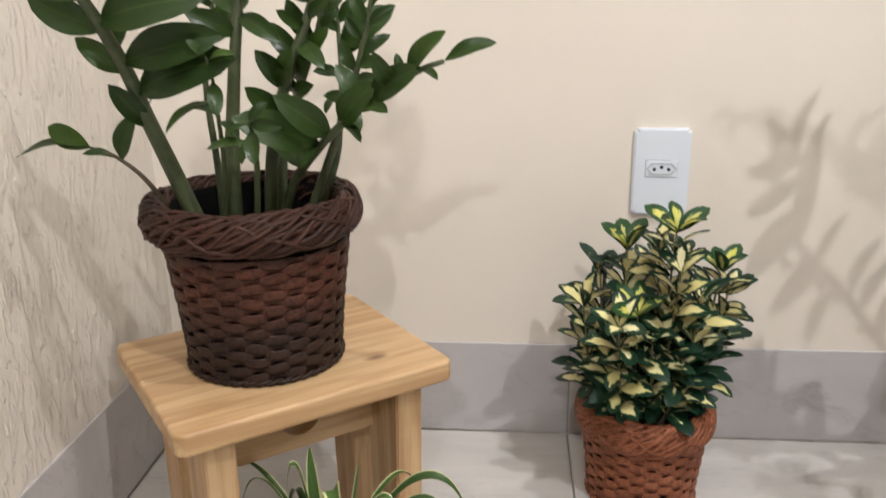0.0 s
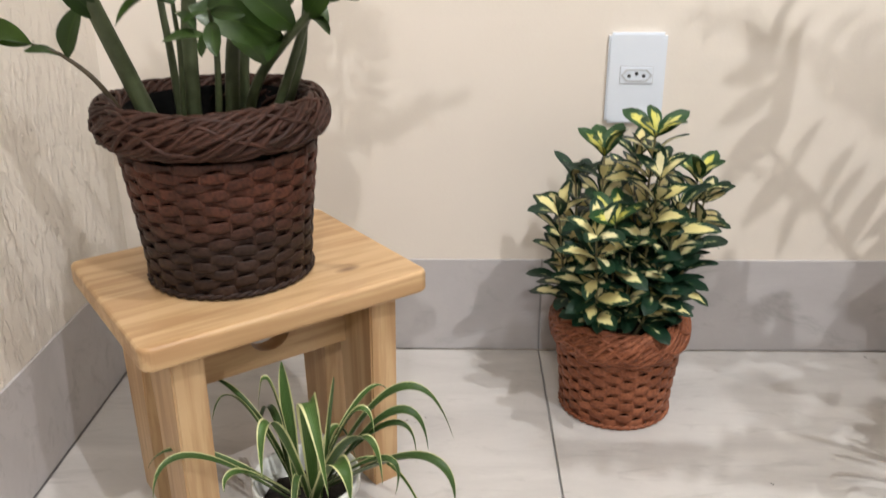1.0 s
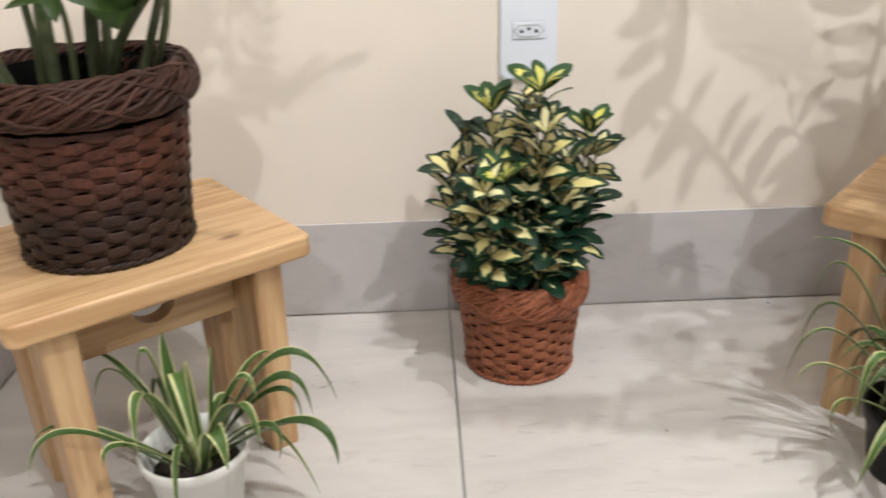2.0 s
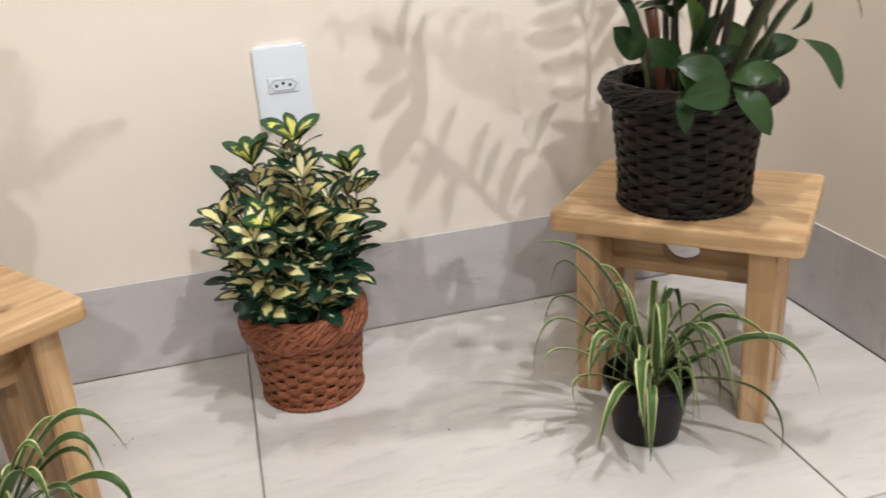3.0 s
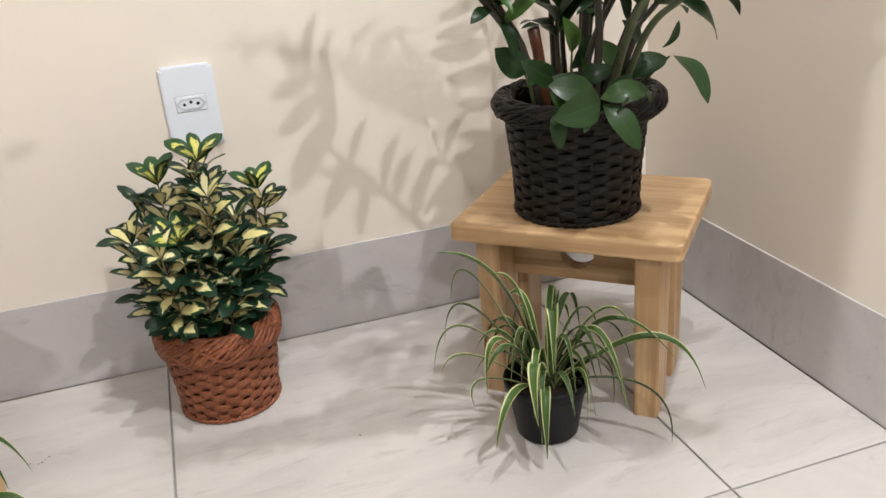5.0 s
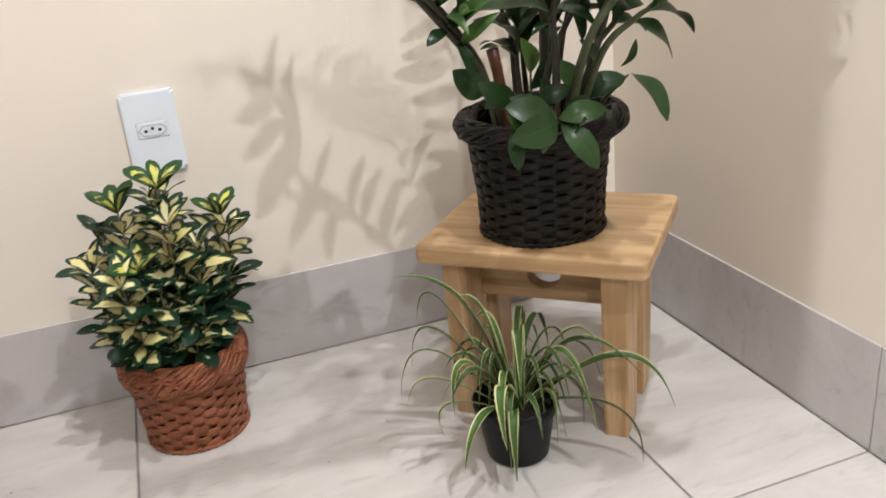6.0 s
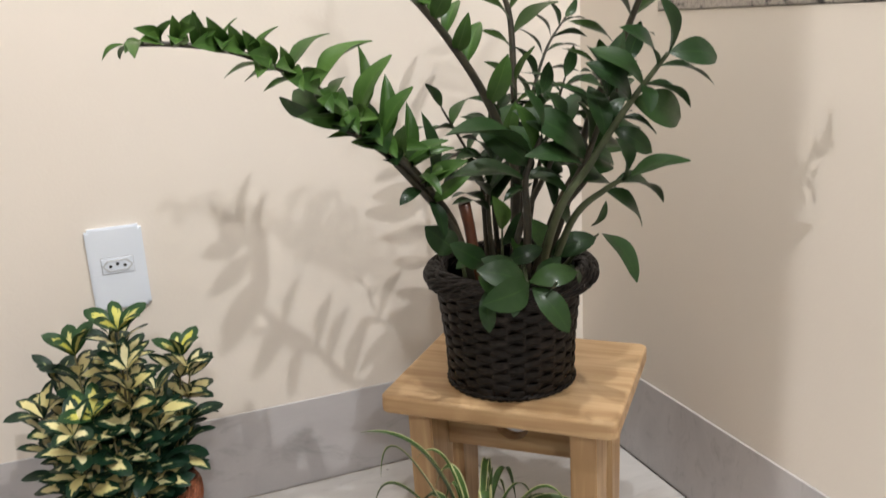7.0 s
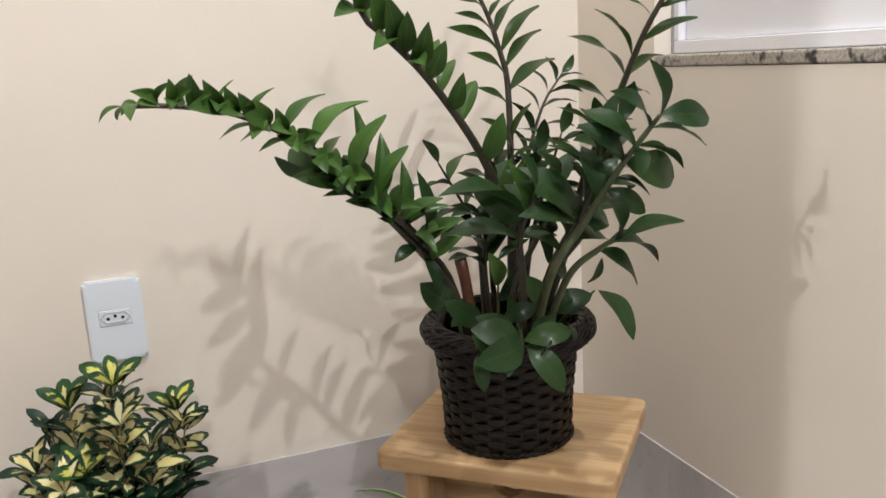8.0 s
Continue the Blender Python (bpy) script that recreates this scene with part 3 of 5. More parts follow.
def sprig(plant, rnd, points, thick, stalk, leaves, kinds=None):
    """A stalk whose leaves are given one by one: (place along it, tip, open width; below 0 for a fresh leaf)."""
    origin = plant.matrix_basis.translation
    path = spline([Vector(p) - origin for p in points], 26)
    stem = part("stem", tube("stem", path, [thick * (1.0 - 0.6 * i / 26) for i in range(27)], 8), stalk, plant)
    for u, x, y, z, w in leaves:
        base = path[min(int(u * 26 + 0.5), 26)]
        along = Vector((x, y, z)) - origin - base
        axis = along.normalized()
        out = Vector((-0.15, -1.0, 0.3))
        out = (out - axis * out.dot(axis)).normalized()
        roll = math.acos(min(1.0, abs(w) / 0.9)) * 0.9
        turned = Matrix.Rotation(roll, 3, axis) @ out
        other = Matrix.Rotation(-roll, 3, axis) @ out
        face = turned if turned.z > other.z else other
        me = rnd.choice(kinds) if kinds else rnd.choice(ZZ_YOUNG_SHAPES) if w < 0 else rnd.choice(ZZ_SHAPES) if abs(w) < 0.8 else ZZ_ROUND
        part("leaf", me, None, stem, "", leaf_pose(base, along, face + Vector([rnd.uniform(-0.12, 0.12) for _ in range(3)]), along.length, max(0.9, abs(w)) * rnd.uniform(0.92, 1.05)))
    return stem


def lone_leaf(plant, stem, rnd, base, tip, face, young=False, wide=1.0):
    origin = plant.matrix_basis.translation
    b, t = Vector(base) - origin, Vector(tip) - origin
    part("leaf", ZZ_YOUNG_SHAPES[1] if young else ZZ_ROUND, None, stem, "", leaf_pose(b, t - b, Vector(face) + Vector([rnd.uniform(-0.2, 0.2) for _ in range(3)]), (t - b).length * rnd.uniform(0.84, 0.95), wide))


def soil_disc(plant, radius, z):
    """A lumpy bed of soil."""
    verts, faces, rings, sides = [(0, 0, z + 0.004)], [], 7, 28
    for i in range(1, rings + 1):
        for k in range(sides):
            a = 2 * math.pi * k / sides
            r = radius * i / rings
            x, y = r * math.cos(a), r * math.sin(a)
            verts.append((x, y, z + 0.004 * noise.noise((x * 90, y * 90, z)) + 0.004 * (1 - i / rings)))
    for k in range(sides):
        faces.append((0, 1 + k, 1 + (k + 1) % sides))
    for i in range(rings - 1):
        for k in range(sides):
            a, b = 1 + i * sides, 1 + (i + 1) * sides
            faces.append((a + k, b + k, b + (k + 1) % sides, a + (k + 1) % sides))
    part("soil", mesh_of("soil", verts, faces), SOIL, plant, "dark potting soil")


# ZZ plant by the window
rnd = random.Random(5)
zz = thing("zz_plant", (0.571, -0.305, 0.352), "glossy dark green ZZ plant with long arching stems in a basket", "plant", "ZZ plants")
soil_disc(zz, 0.070, 0.008)
X, Y = (1, 0, 0), (0, 1, 0)
ARCH_C = [
    (0.92, 0.167, -0.450, 0.724, -0.8), (0.88, 0.195, -0.455, 0.727, -0.9), (0.85, 0.212, -0.450, 0.731, -0.9), (0.81, 0.225, -0.455, 0.725, -0.9), (0.77, 0.241, -0.456, 0.720, -0.9), (0.73, 0.253, -0.454, 0.715, -0.9),
    (0.69, 0.267, -0.455, 0.708, -0.9), (0.65, 0.284, -0.456, 0.699, -0.9), (0.96, 0.153, -0.450, 0.706, -0.8), (0.92, 0.170, -0.450, 0.715, -0.9), (0.88, 0.194, -0.465, 0.712, -1), (0.81, 0.213, -0.465, 0.709, -1),
    (0.77, 0.236, -0.466, 0.705, -1), (0.69, 0.256, -0.470, 0.697, -1), (0.65, 0.278, -0.471, 0.686, -1), (0.58, 0.294, -0.469, 0.672, -1), (0.50, 0.314, -0.465, 0.652, -1), (0.46, 0.333, -0.457, 0.628, -1),
    (0.42, 0.359, -0.453, 0.633, -1)]
ARCH_A = [
    (0.58, 0.376, -0.414, 0.708, -0.5), (0.46, 0.392, -0.427, 0.688, -0.6), (0.38, 0.416, -0.418, 0.655, -0.6), (0.65, 0.339, -0.406, 0.713, -0.45), (0.73, 0.285, -0.424, 0.721, -0.4), (0.81, 0.251, -0.420, 0.729, -0.4),
    (0.54, 0.357, -0.393, 0.669, -0.5), (0.88, 0.213, -0.440, 0.734, -0.7), (0.92, 0.192, -0.440, 0.729, -0.6), (0.69, 0.234, -0.425, 0.679, -0.3), (0.65, 0.255, -0.406, 0.676, -0.3), (0.62, 0.268, -0.425, 0.663, -0.4),
    (0.46, 0.298, -0.447, 0.637, -0.9), (0.38, 0.351, -0.438, 0.607, -0.9), (0.31, 0.453, -0.416, 0.598, -0.6), (0.23, 0.474, -0.409, 0.573, -0.7), (0.35, 0.443, -0.373, 0.611, 0.6), (0.35, 0.418, -0.443, 0.598, -0.7)]
ARCH_B = [
    (0.58, 0.322, -0.469, 0.643, -0.9), (0.50, 0.345, -0.465, 0.624, -0.9), (0.42, 0.369, -0.458, 0.610, -0.9), (0.35, 0.395, -0.448, 0.613, -0.9), (0.65, 0.295, -0.471, 0.668, -0.9), (0.73, 0.261, -0.469, 0.682, -0.8),
    (0.81, 0.232, -0.465, 0.709, -0.8), (0.85, 0.222, -0.460, 0.719, -0.8), (0.96, 0.158, -0.460, 0.705, -0.7), (0.88, 0.204, -0.465, 0.723, -0.8), (0.77, 0.260, -0.451, 0.708, -0.7), (0.62, 0.316, -0.465, 0.677, -0.9),
    (0.54, 0.333, -0.473, 0.648, -0.9), (0.46, 0.359, -0.467, 0.635, -0.9), (1.00, 0.132, -0.420, 0.700, -0.5), (0.96, 0.146, -0.390, 0.702, -0.5), (0.27, 0.445, -0.418, 0.543, -0.7), (0.38, 0.383, -0.458, 0.597, -0.9)]
sprig(zz, rnd, [(0.530, -0.305, 0.365), (0.491, -0.335, 0.477), (0.453, -0.370, 0.528), (0.417, -0.395, 0.570), (0.378, -0.410, 0.604), (0.346, -0.420, 0.636), (0.313, -0.425, 0.664), (0.278, -0.425, 0.685), (0.241, -0.420, 0.700), (0.194, -0.420, 0.708), (0.154, -0.420, 0.710)], 0.0056, ZZ_DARK_STALK, ARCH_A + ARCH_B + ARCH_C)
STEEP_A = [
    (0.35, 0.537, -0.395, 0.675, -1.0), (0.50, 0.488, -0.405, 0.718, -0.95), (0.46, 0.523, -0.354, 0.716, -0.8), (0.58, 0.470, -0.405, 0.753, -1.0), (0.54, 0.499, -0.355, 0.738, -0.7), (0.62, 0.449, -0.415, 0.768, -0.95),
    (0.58, 0.481, -0.355, 0.760, -0.7), (0.65, 0.428, -0.415, 0.781, -0.95), (0.69, 0.410, -0.420, 0.793, -0.95), (0.69, 0.443, -0.355, 0.788, -0.7), (0.73, 0.396, -0.414, 0.806, -0.9), (0.81, 0.381, -0.412, 0.820, -0.9),
    (0.27, 0.549, -0.386, 0.621, -0.9), (0.62, 0.436, -0.430, 0.736, -0.7), (0.70, 0.393, -0.421, 0.756, -0.8), (0.80, 0.356, -0.416, 0.785, -0.8), (0.88, 0.360, -0.412, 0.807, -0.8), (0.95, 0.351, -0.406, 0.845, -0.8)]
STEEP_B = [
    (0.78, 0.400, -0.343, 0.832, -0.8), (0.86, 0.400, -0.341, 0.853, -0.8), (0.93, 0.405, -0.342, 0.877, -0.8), (1.00, 0.360, -0.380, 0.912, -0.7), (1.00, 0.345, -0.390, 0.872, -0.7), (1.00, 0.396, -0.356, 0.920, -0.7)]
sprig(zz, rnd, [(0.572, -0.318, 0.365), (0.574, -0.325, 0.475), (0.566, -0.345, 0.541), (0.538, -0.360, 0.601), (0.513, -0.370, 0.644), (0.486, -0.375, 0.683), (0.453, -0.375, 0.726), (0.421, -0.375, 0.758), (0.394, -0.372, 0.785), (0.402, -0.370, 0.815), (0.390, -0.370, 0.862)], 0.0062, ZZ_DARK_STALK, STEEP_A + STEEP_B)
NARROW_A = [
    (0.54, 0.673, -0.228, 0.769, 0.5), (0.62, 0.672, -0.225, 0.799, 0.5), (0.69, 0.643, -0.222, 0.809, 0.4), (0.46, 0.689, -0.233, 0.735, 0.6), (0.77, 0.622, -0.229, 0.809, 0.4), (0.35, 0.622, -0.292, 0.679, 0.5),
    (0.50, 0.542, -0.290, 0.742, 0.7), (0.62, 0.520, -0.285, 0.772, 0.7), (0.69, 0.531, -0.282, 0.788, 0.7), (0.81, 0.535, -0.278, 0.805, 0.7), (0.42, 0.555, -0.286, 0.702, 0.6), (0.35, 0.557, -0.292, 0.667, 0.6),
    (0.31, 0.567, -0.306, 0.653, 0.5), (0.31, 0.635, -0.296, 0.626, 0.5), (0.27, 0.653, -0.299, 0.622, 0.5), (0.90, 0.531, -0.265, 0.858, 0.6), (0.90, 0.621, -0.225, 0.878, 0.5), (0.97, 0.522, -0.262, 0.892, 0.6)]
NARROW_B = [
    (0.97, 0.602, -0.222, 0.902, 0.5)]
sprig(zz, rnd, [(0.585, -0.290, 0.365), (0.593, -0.285, 0.499), (0.598, -0.280, 0.577), (0.604, -0.270, 0.648), (0.607, -0.260, 0.709), (0.601, -0.255, 0.742), (0.592, -0.250, 0.778), (0.582, -0.245, 0.805), (0.567, -0.240, 0.845)], 0.0056, ZZ_DARK_STALK, NARROW_A + NARROW_B, ZZ_NARROW)
LATTICE = [
    (0.65, 0.611, -0.462, 0.778, 0.35), (0.62, 0.582, -0.466, 0.757, 0.35), (0.77, 0.654, -0.455, 0.789, 0.4), (0.69, 0.733, -0.467, 0.766, 0.7), (0.81, 0.723, -0.477, 0.786, 0.7), (0.62, 0.734, -0.406, 0.728, 0.6),
    (0.58, 0.714, -0.411, 0.689, 0.6), (0.54, 0.585, -0.446, 0.711, 0.5), (0.46, 0.700, -0.395, 0.662, 0.6), (0.46, 0.591, -0.415, 0.680, 0.5), (0.35, 0.595, -0.394, 0.645, 0.6), (0.38, 0.661, -0.432, 0.632, 0.8),
    (0.93, 0.652, -0.483, 0.862, 0.4), (0.93, 0.752, -0.473, 0.832, 0.6)]
sprig(zz, rnd, [(0.605, -0.305, 0.365), (0.639, -0.340, 0.496), (0.641, -0.380, 0.585), (0.642, -0.410, 0.632), (0.658, -0.430, 0.687), (0.677, -0.450, 0.751), (0.695, -0.460, 0.788), (0.709, -0.465, 0.818)], 0.0056, ZZ_DARK_STALK, LATTICE, ZZ_NARROW)
second = zz_stem(zz, rnd, [(0.520, -0.320, 0.365), (0.485, -0.360, 0.471), (0.410, -0.390, 0.567), (0.369, -0.410, 0.602), (0.315, -0.420, 0.634)], 0.0060, 0.52, 5, 0.062, (0.2, 1, 0), 0.35, False, ZZ_DARK_STALK)
SECOND_OUTER = [
    ((0.353, -0.402, 0.619), (0.379, -0.405, 0.701), (0.4, -0.8, 0.2), True, 0.6),
    ((0.383, -0.402, 0.593), (0.401, -0.408, 0.678), (0.3, -0.9, 0.2), True, 0.65),
    ((0.41, -0.39, 0.567), (0.423, -0.404, 0.643), (0.3, -0.8, 0.2), True, 0.6),
    ((0.438, -0.38, 0.535), (0.45, -0.402, 0.626), (0.5, -0.7, 0.1), False, 0.6),
    ((0.413, -0.388, 0.562), (0.468, -0.408, 0.593), (0, -0.6, 0.8), True, 0.65)]
SECOND_INNER = [
    ((0.43, -0.383, 0.545), (0.48, -0.405, 0.572), (0, -0.6, 0.8), True, 0.65),
    ((0.434, -0.381, 0.54), (0.399, -0.408, 0.537), (0, -0.6, 0.8), False, 0.9),
    ((0.377, -0.405, 0.599), (0.327, -0.408, 0.616), (0, -0.6, 0.8), True, 0.65),
    ((0.449, -0.376, 0.523), (0.488, -0.402, 0.558), (0.2, -0.7, 0.5), True, 0.65),
    ((0.444, -0.378, 0.527), (0.457, -0.408, 0.484), (0.2, -0.9, 0.3), False, 0.8)]
for base, tip, face, fresh, wide in SECOND_OUTER + SECOND_INNER:
    lone_leaf(zz, second, rnd, base, tip, face, fresh, wide)
zz_stem(zz, rnd, [(0.590, -0.270, 0.365), (0.618, -0.255, 0.490), (0.649, -0.220, 0.588), (0.687, -0.200, 0.667), (0.724, -0.190, 0.710)], 0.0045, 0.42, 6, 0.052, (1, -0.2, -0.3), 0.15, False, ZZ_DARK_STALK, 0.7, 0.45, wide=0.9)
sprig(zz, rnd, [(0.600, -0.320, 0.365), (0.534, -0.500, 0.519), (0.554, -0.530, 0.574), (0.572, -0.560, 0.625), (0.590, -0.580, 0.661), (0.599, -0.590, 0.678)], 0.0050, ZZ_STALK, [(1.0, 0.577, -0.609, 0.728, 0.75), (1.0, 0.656, -0.596, 0.675, 0.95), (0.85, 0.647, -0.596, 0.653, 0.3), (0.73, 0.637, -0.576, 0.628, 0.2), (0.65, 0.643, -0.567, 0.616, 1.1), (0.85, 0.543, -0.609, 0.706, 0.55), (0.73, 0.576, -0.602, 0.634, 1.1), (0.73, 0.544, -0.565, 0.691, 0.8), (0.58, 0.601, -0.575, 0.610, 0.45), (0.54, 0.601, -0.570, 0.588, 1.0), (0.5, 0.559, -0.530, 0.652, 0.9), (0.65, 0.536, -0.574, 0.677, 0.8)])
sprig(zz, rnd, [(0.580, -0.335, 0.365), (0.527, -0.450, 0.502), (0.511, -0.480, 0.559), (0.513, -0.510, 0.603)], 0.0055, ZZ_DARK_STALK, [(0.77, 0.463, -0.491, 0.616, 0.95), (0.88, 0.492, -0.506, 0.637, -0.8), (0.65, 0.435, -0.475, 0.575, 0.5), (0.65, 0.555, -0.479, 0.562, 0.6), (0.88, 0.526, -0.503, 0.601, 0.5), (0.85, 0.416, -0.513, 0.619, 0.25), (0.58, 0.484, -0.484, 0.540, 0.6), (1.0, 0.496, -0.520, 0.652, 0.5)])
sprig(zz, rnd, [(0.608, -0.325, 0.365), (0.556, -0.490, 0.508), (0.572, -0.530, 0.548), (0.585, -0.550, 0.562)], 0.0048, ZZ_STALK, [(0.77, 0.647, -0.529, 0.537, 0.4), (0.65, 0.621, -0.537, 0.514, 0.6), (1.0, 0.632, -0.580, 0.581, 0.5), (0.9, 0.555, -0.580, 0.605, 0.7)])
zz_stem(zz, rnd, [(0.608, -0.290, 0.365), (0.595, -0.379, 0.479), (0.655, -0.370, 0.535), (0.680, -0.360, 0.599), (0.677, -0.360, 0.646)], 0.0050, 0.40, 5, 0.066, (0.9, 0.4, 0), 0.15, False, ZZ_DARK_STALK, 0.75, 0.5, outward=0.3)
zz_stem(zz, rnd, [(0.555, -0.285, 0.365), (0.557, -0.270, 0.493), (0.555, -0.260, 0.529), (0.514, -0.250, 0.611)], 0.0050, 0.30, 5, 0.060, (0.9, 0.4, 0), 0.1, False, ZZ_DARK_STALK, 0.9, 0.3)
sprig(zz, rnd, [(0.590, -0.320, 0.365), (0.543, -0.480, 0.510), (0.564, -0.510, 0.579), (0.575, -0.530, 0.638)], 0.0052, ZZ_DARK_STALK, [(0.65, 0.499, -0.510, 0.637, 0.75), (0.62, 0.498, -0.529, 0.599, 0.7), (0.62, 0.588, -0.501, 0.585, -0.6), (0.85, 0.535, -0.512, 0.658, 0.4), (0.96, 0.552, -0.536, 0.687, 0.5), (0.69, 0.602, -0.509, 0.570, 0.8), (0.54, 0.599, -0.487, 0.561, 0.8), (0.85, 0.592, -0.531, 0.636, 0.8), (0.46, 0.518, -0.479, 0.569, 0.7), (1.0, 0.585, -0.540, 0.697, 0.7)])
zz_stem(zz, rnd, [(0.600, -0.300, 0.365), (0.575, -0.430, 0.514), (0.617, -0.450, 0.592), (0.642, -0.460, 0.662)], 0.0052, 0.42, 5, 0.074, (0.8, 0.5, 0), 0.0, False, ZZ_DARK_STALK, 0.85, 0.35, outward=0.6)
sprig(zz, rnd, [(0.570, -0.310, 0.365), (0.527, -0.430, 0.491), (0.548, -0.460, 0.563), (0.556, -0.470, 0.598)], 0.0050, ZZ_DARK_STALK, [(0.62, 0.576, -0.446, 0.563, 0.9), (0.62, 0.545, -0.483, 0.532, 0.8), (1.0, 0.536, -0.499, 0.644, 0.5), (0.96, 0.539, -0.466, 0.615, 0.7), (0.65, 0.519, -0.449, 0.612, 0.8), (1.0, 0.581, -0.464, 0.642, 0.7)])
# inner growth behind the front sprays
for foot, top, side in (((0.560, -0.300, 0.365), (0.545, -0.330, 0.585), (1, 0.5, 0)), ((0.585, -0.300, 0.365), (0.612, -0.330, 0.625), (0.6, 1, 0)), ((0.600, -0.285, 0.365), (0.660, -0.300, 0.640), (1, -0.6, 0)), ((0.575, -0.280, 0.365), (0.580, -0.275, 0.610), (1, 0.3, 0))):
    a, b = Vector(foot), Vector(top)
    zz_stem(zz, rnd, [a, a.lerp(b, 0.5) + Vector((-0.008, 0.004, 0.01)), b], 0.0048, 0.50, 6, 0.064, side, rnd.uniform(-0.1, 0.25), False, ZZ_DARK_STALK, 0.8, rnd.uniform(0.3, 0.6), outward=rnd.uniform(0.0, 0.5), wide=0.9)
low = zz_stem(zz, rnd, [(0.575, -0.335, 0.368), (0.545, -0.400, 0.440), (0.505, -0.49, 0.451)], 0.0045, 0.9, 0, 0.05, X, tip_leaf=False)
LOW_LEAVES = [
    ((0.481, -0.44, 0.463), (0.437, -0.46, 0.495), (-0.1, -0.9, 0.35), 1.0),
    ((0.503, -0.49, 0.453), (0.447, -0.5, 0.481), (-0.1, -0.85, 0.5), 1.15),
    ((0.507, -0.49, 0.453), (0.559, -0.51, 0.464), (0.1, -0.85, 0.5), 1.0),
    ((0.507, -0.49, 0.449), (0.446, -0.52, 0.447), (-0.2, -0.95, 0.3), 1.2),
    ((0.462, -0.48, 0.448), (0.456, -0.5, 0.408), (-0.5, -0.85, 0.1), 0.85),
    ((0.51, -0.49, 0.447), (0.54, -0.53, 0.403), (0.1, -0.95, 0.25), 1.0),
    ((0.507, -0.44, 0.462), (0.541, -0.46, 0.478), (0, -0.8, 0.6), 1.1),
    ((0.574, -0.41, 0.456), (0.547, -0.42, 0.5), (0.1, -0.95, 0.2), 1.1),
    ((0.502, -0.47, 0.45), (0.476, -0.48, 0.477), (0, -0.9, 0.4), 1.2)]
LOW_FILL = [
    ((0.56, -0.46, 0.437), (0.539, -0.47, 0.464), (0.1, -0.9, 0.4), 1.2),
    ((0.512, -0.45, 0.448), (0.468, -0.47, 0.48), (-0.2, -0.8, 0.5), 1.0),
    ((0.53, -0.46, 0.448), (0.55, -0.48, 0.469), (0.1, -0.8, 0.5), 1.1),
    ((0.481, -0.48, 0.444), (0.451, -0.5, 0.467), (-0.2, -0.9, 0.3), 1.0),
    ((0.538, -0.41, 0.449), (0.523, -0.43, 0.485), (0, -0.9, 0.3), 1.0),
    ((0.521, -0.49, 0.44), (0.528, -0.52, 0.454), (0.2, -0.9, 0.4), 1.0),
    ((0.489, -0.49, 0.443), (0.477, -0.52, 0.431), (0, -0.95, 0.2), 1.0),
    ((0.466, -0.43, 0.469), (0.445, -0.45, 0.469), (-0.3, -0.9, 0.3), 1.0),
    ((0.577, -0.45, 0.45), (0.577, -0.48, 0.44), (0.3, -0.9, 0.3), 1.0)]
for base, tip, face, wide in LOW_LEAVES + LOW_FILL:
    lone_leaf(zz, low, rnd, base, tip, face, False, wide)
rise = zz_stem(zz, rnd, [(0.600, -0.325, 0.368), (0.630, -0.365, 0.430), (0.632, -0.42, 0.47)], 0.0040, 0.9, 0, 0.05, X, tip_leaf=False)
for base, tip, face, wide in (
        ((0.636, -0.42, 0.471), (0.655, -0.485, 0.433), (0.3, -0.85, 0.4), 0.9),
        ((0.565, -0.43, 0.458), (0.614, -0.45, 0.481), (0.1, -0.8, 0.6), 1.1),
        ((0.605, -0.4, 0.479), (0.585, -0.41, 0.517), (0.2, -0.9, 0.3), 1.0),
        ((0.623, -0.42, 0.481), (0.637, -0.44, 0.51), (0.2, -0.85, 0.4), 0.8)):
    lone_leaf(zz, rise, rnd, base, tip, face, False, wide)
shoot = zz_stem(zz, rnd, [(0.549, -0.326, 0.369), (0.536, -0.364, 0.440), (0.530, -0.380, 0.486)], 0.0036, 0.9, 0, 0.05, X, tip_leaf=False)
lone_leaf(zz, shoot, rnd, (0.530, -0.380, 0.482), (0.518, -0.392, 0.524), (0, -0.9, 0.3), True, 1.2)
lone_leaf(zz, shoot, rnd, (0.532, -0.376, 0.462), (0.555, -0.392, 0.501), (0.2, -0.9, 0.3), False, 1.0)
edge = zz_stem(zz, rnd, [(0.514, -0.316, 0.369), (0.489, -0.354, 0.440), (0.471, -0.370, 0.470)], 0.0034, 0.9, 0, 0.05, X, tip_leaf=False)
lone_leaf(zz, edge, rnd, (0.477, -0.368, 0.462), (0.438, -0.388, 0.495), (-0.3, -0.9, 0.3), False, 1.25)
part("dry_stub", tube("dry_stub", [Vector(p) - zz.matrix_basis.translation for p in ((0.524, -0.330, 0.365), (0.517, -0.330, 0.43), (0.510, -0.330, 0.480), (0.505, -0.330, 0.506))], [0.0066, 0.0066, 0.0068, 0.0074], 10), DRY_STALK, zz, "dry red-brown cut stalk")

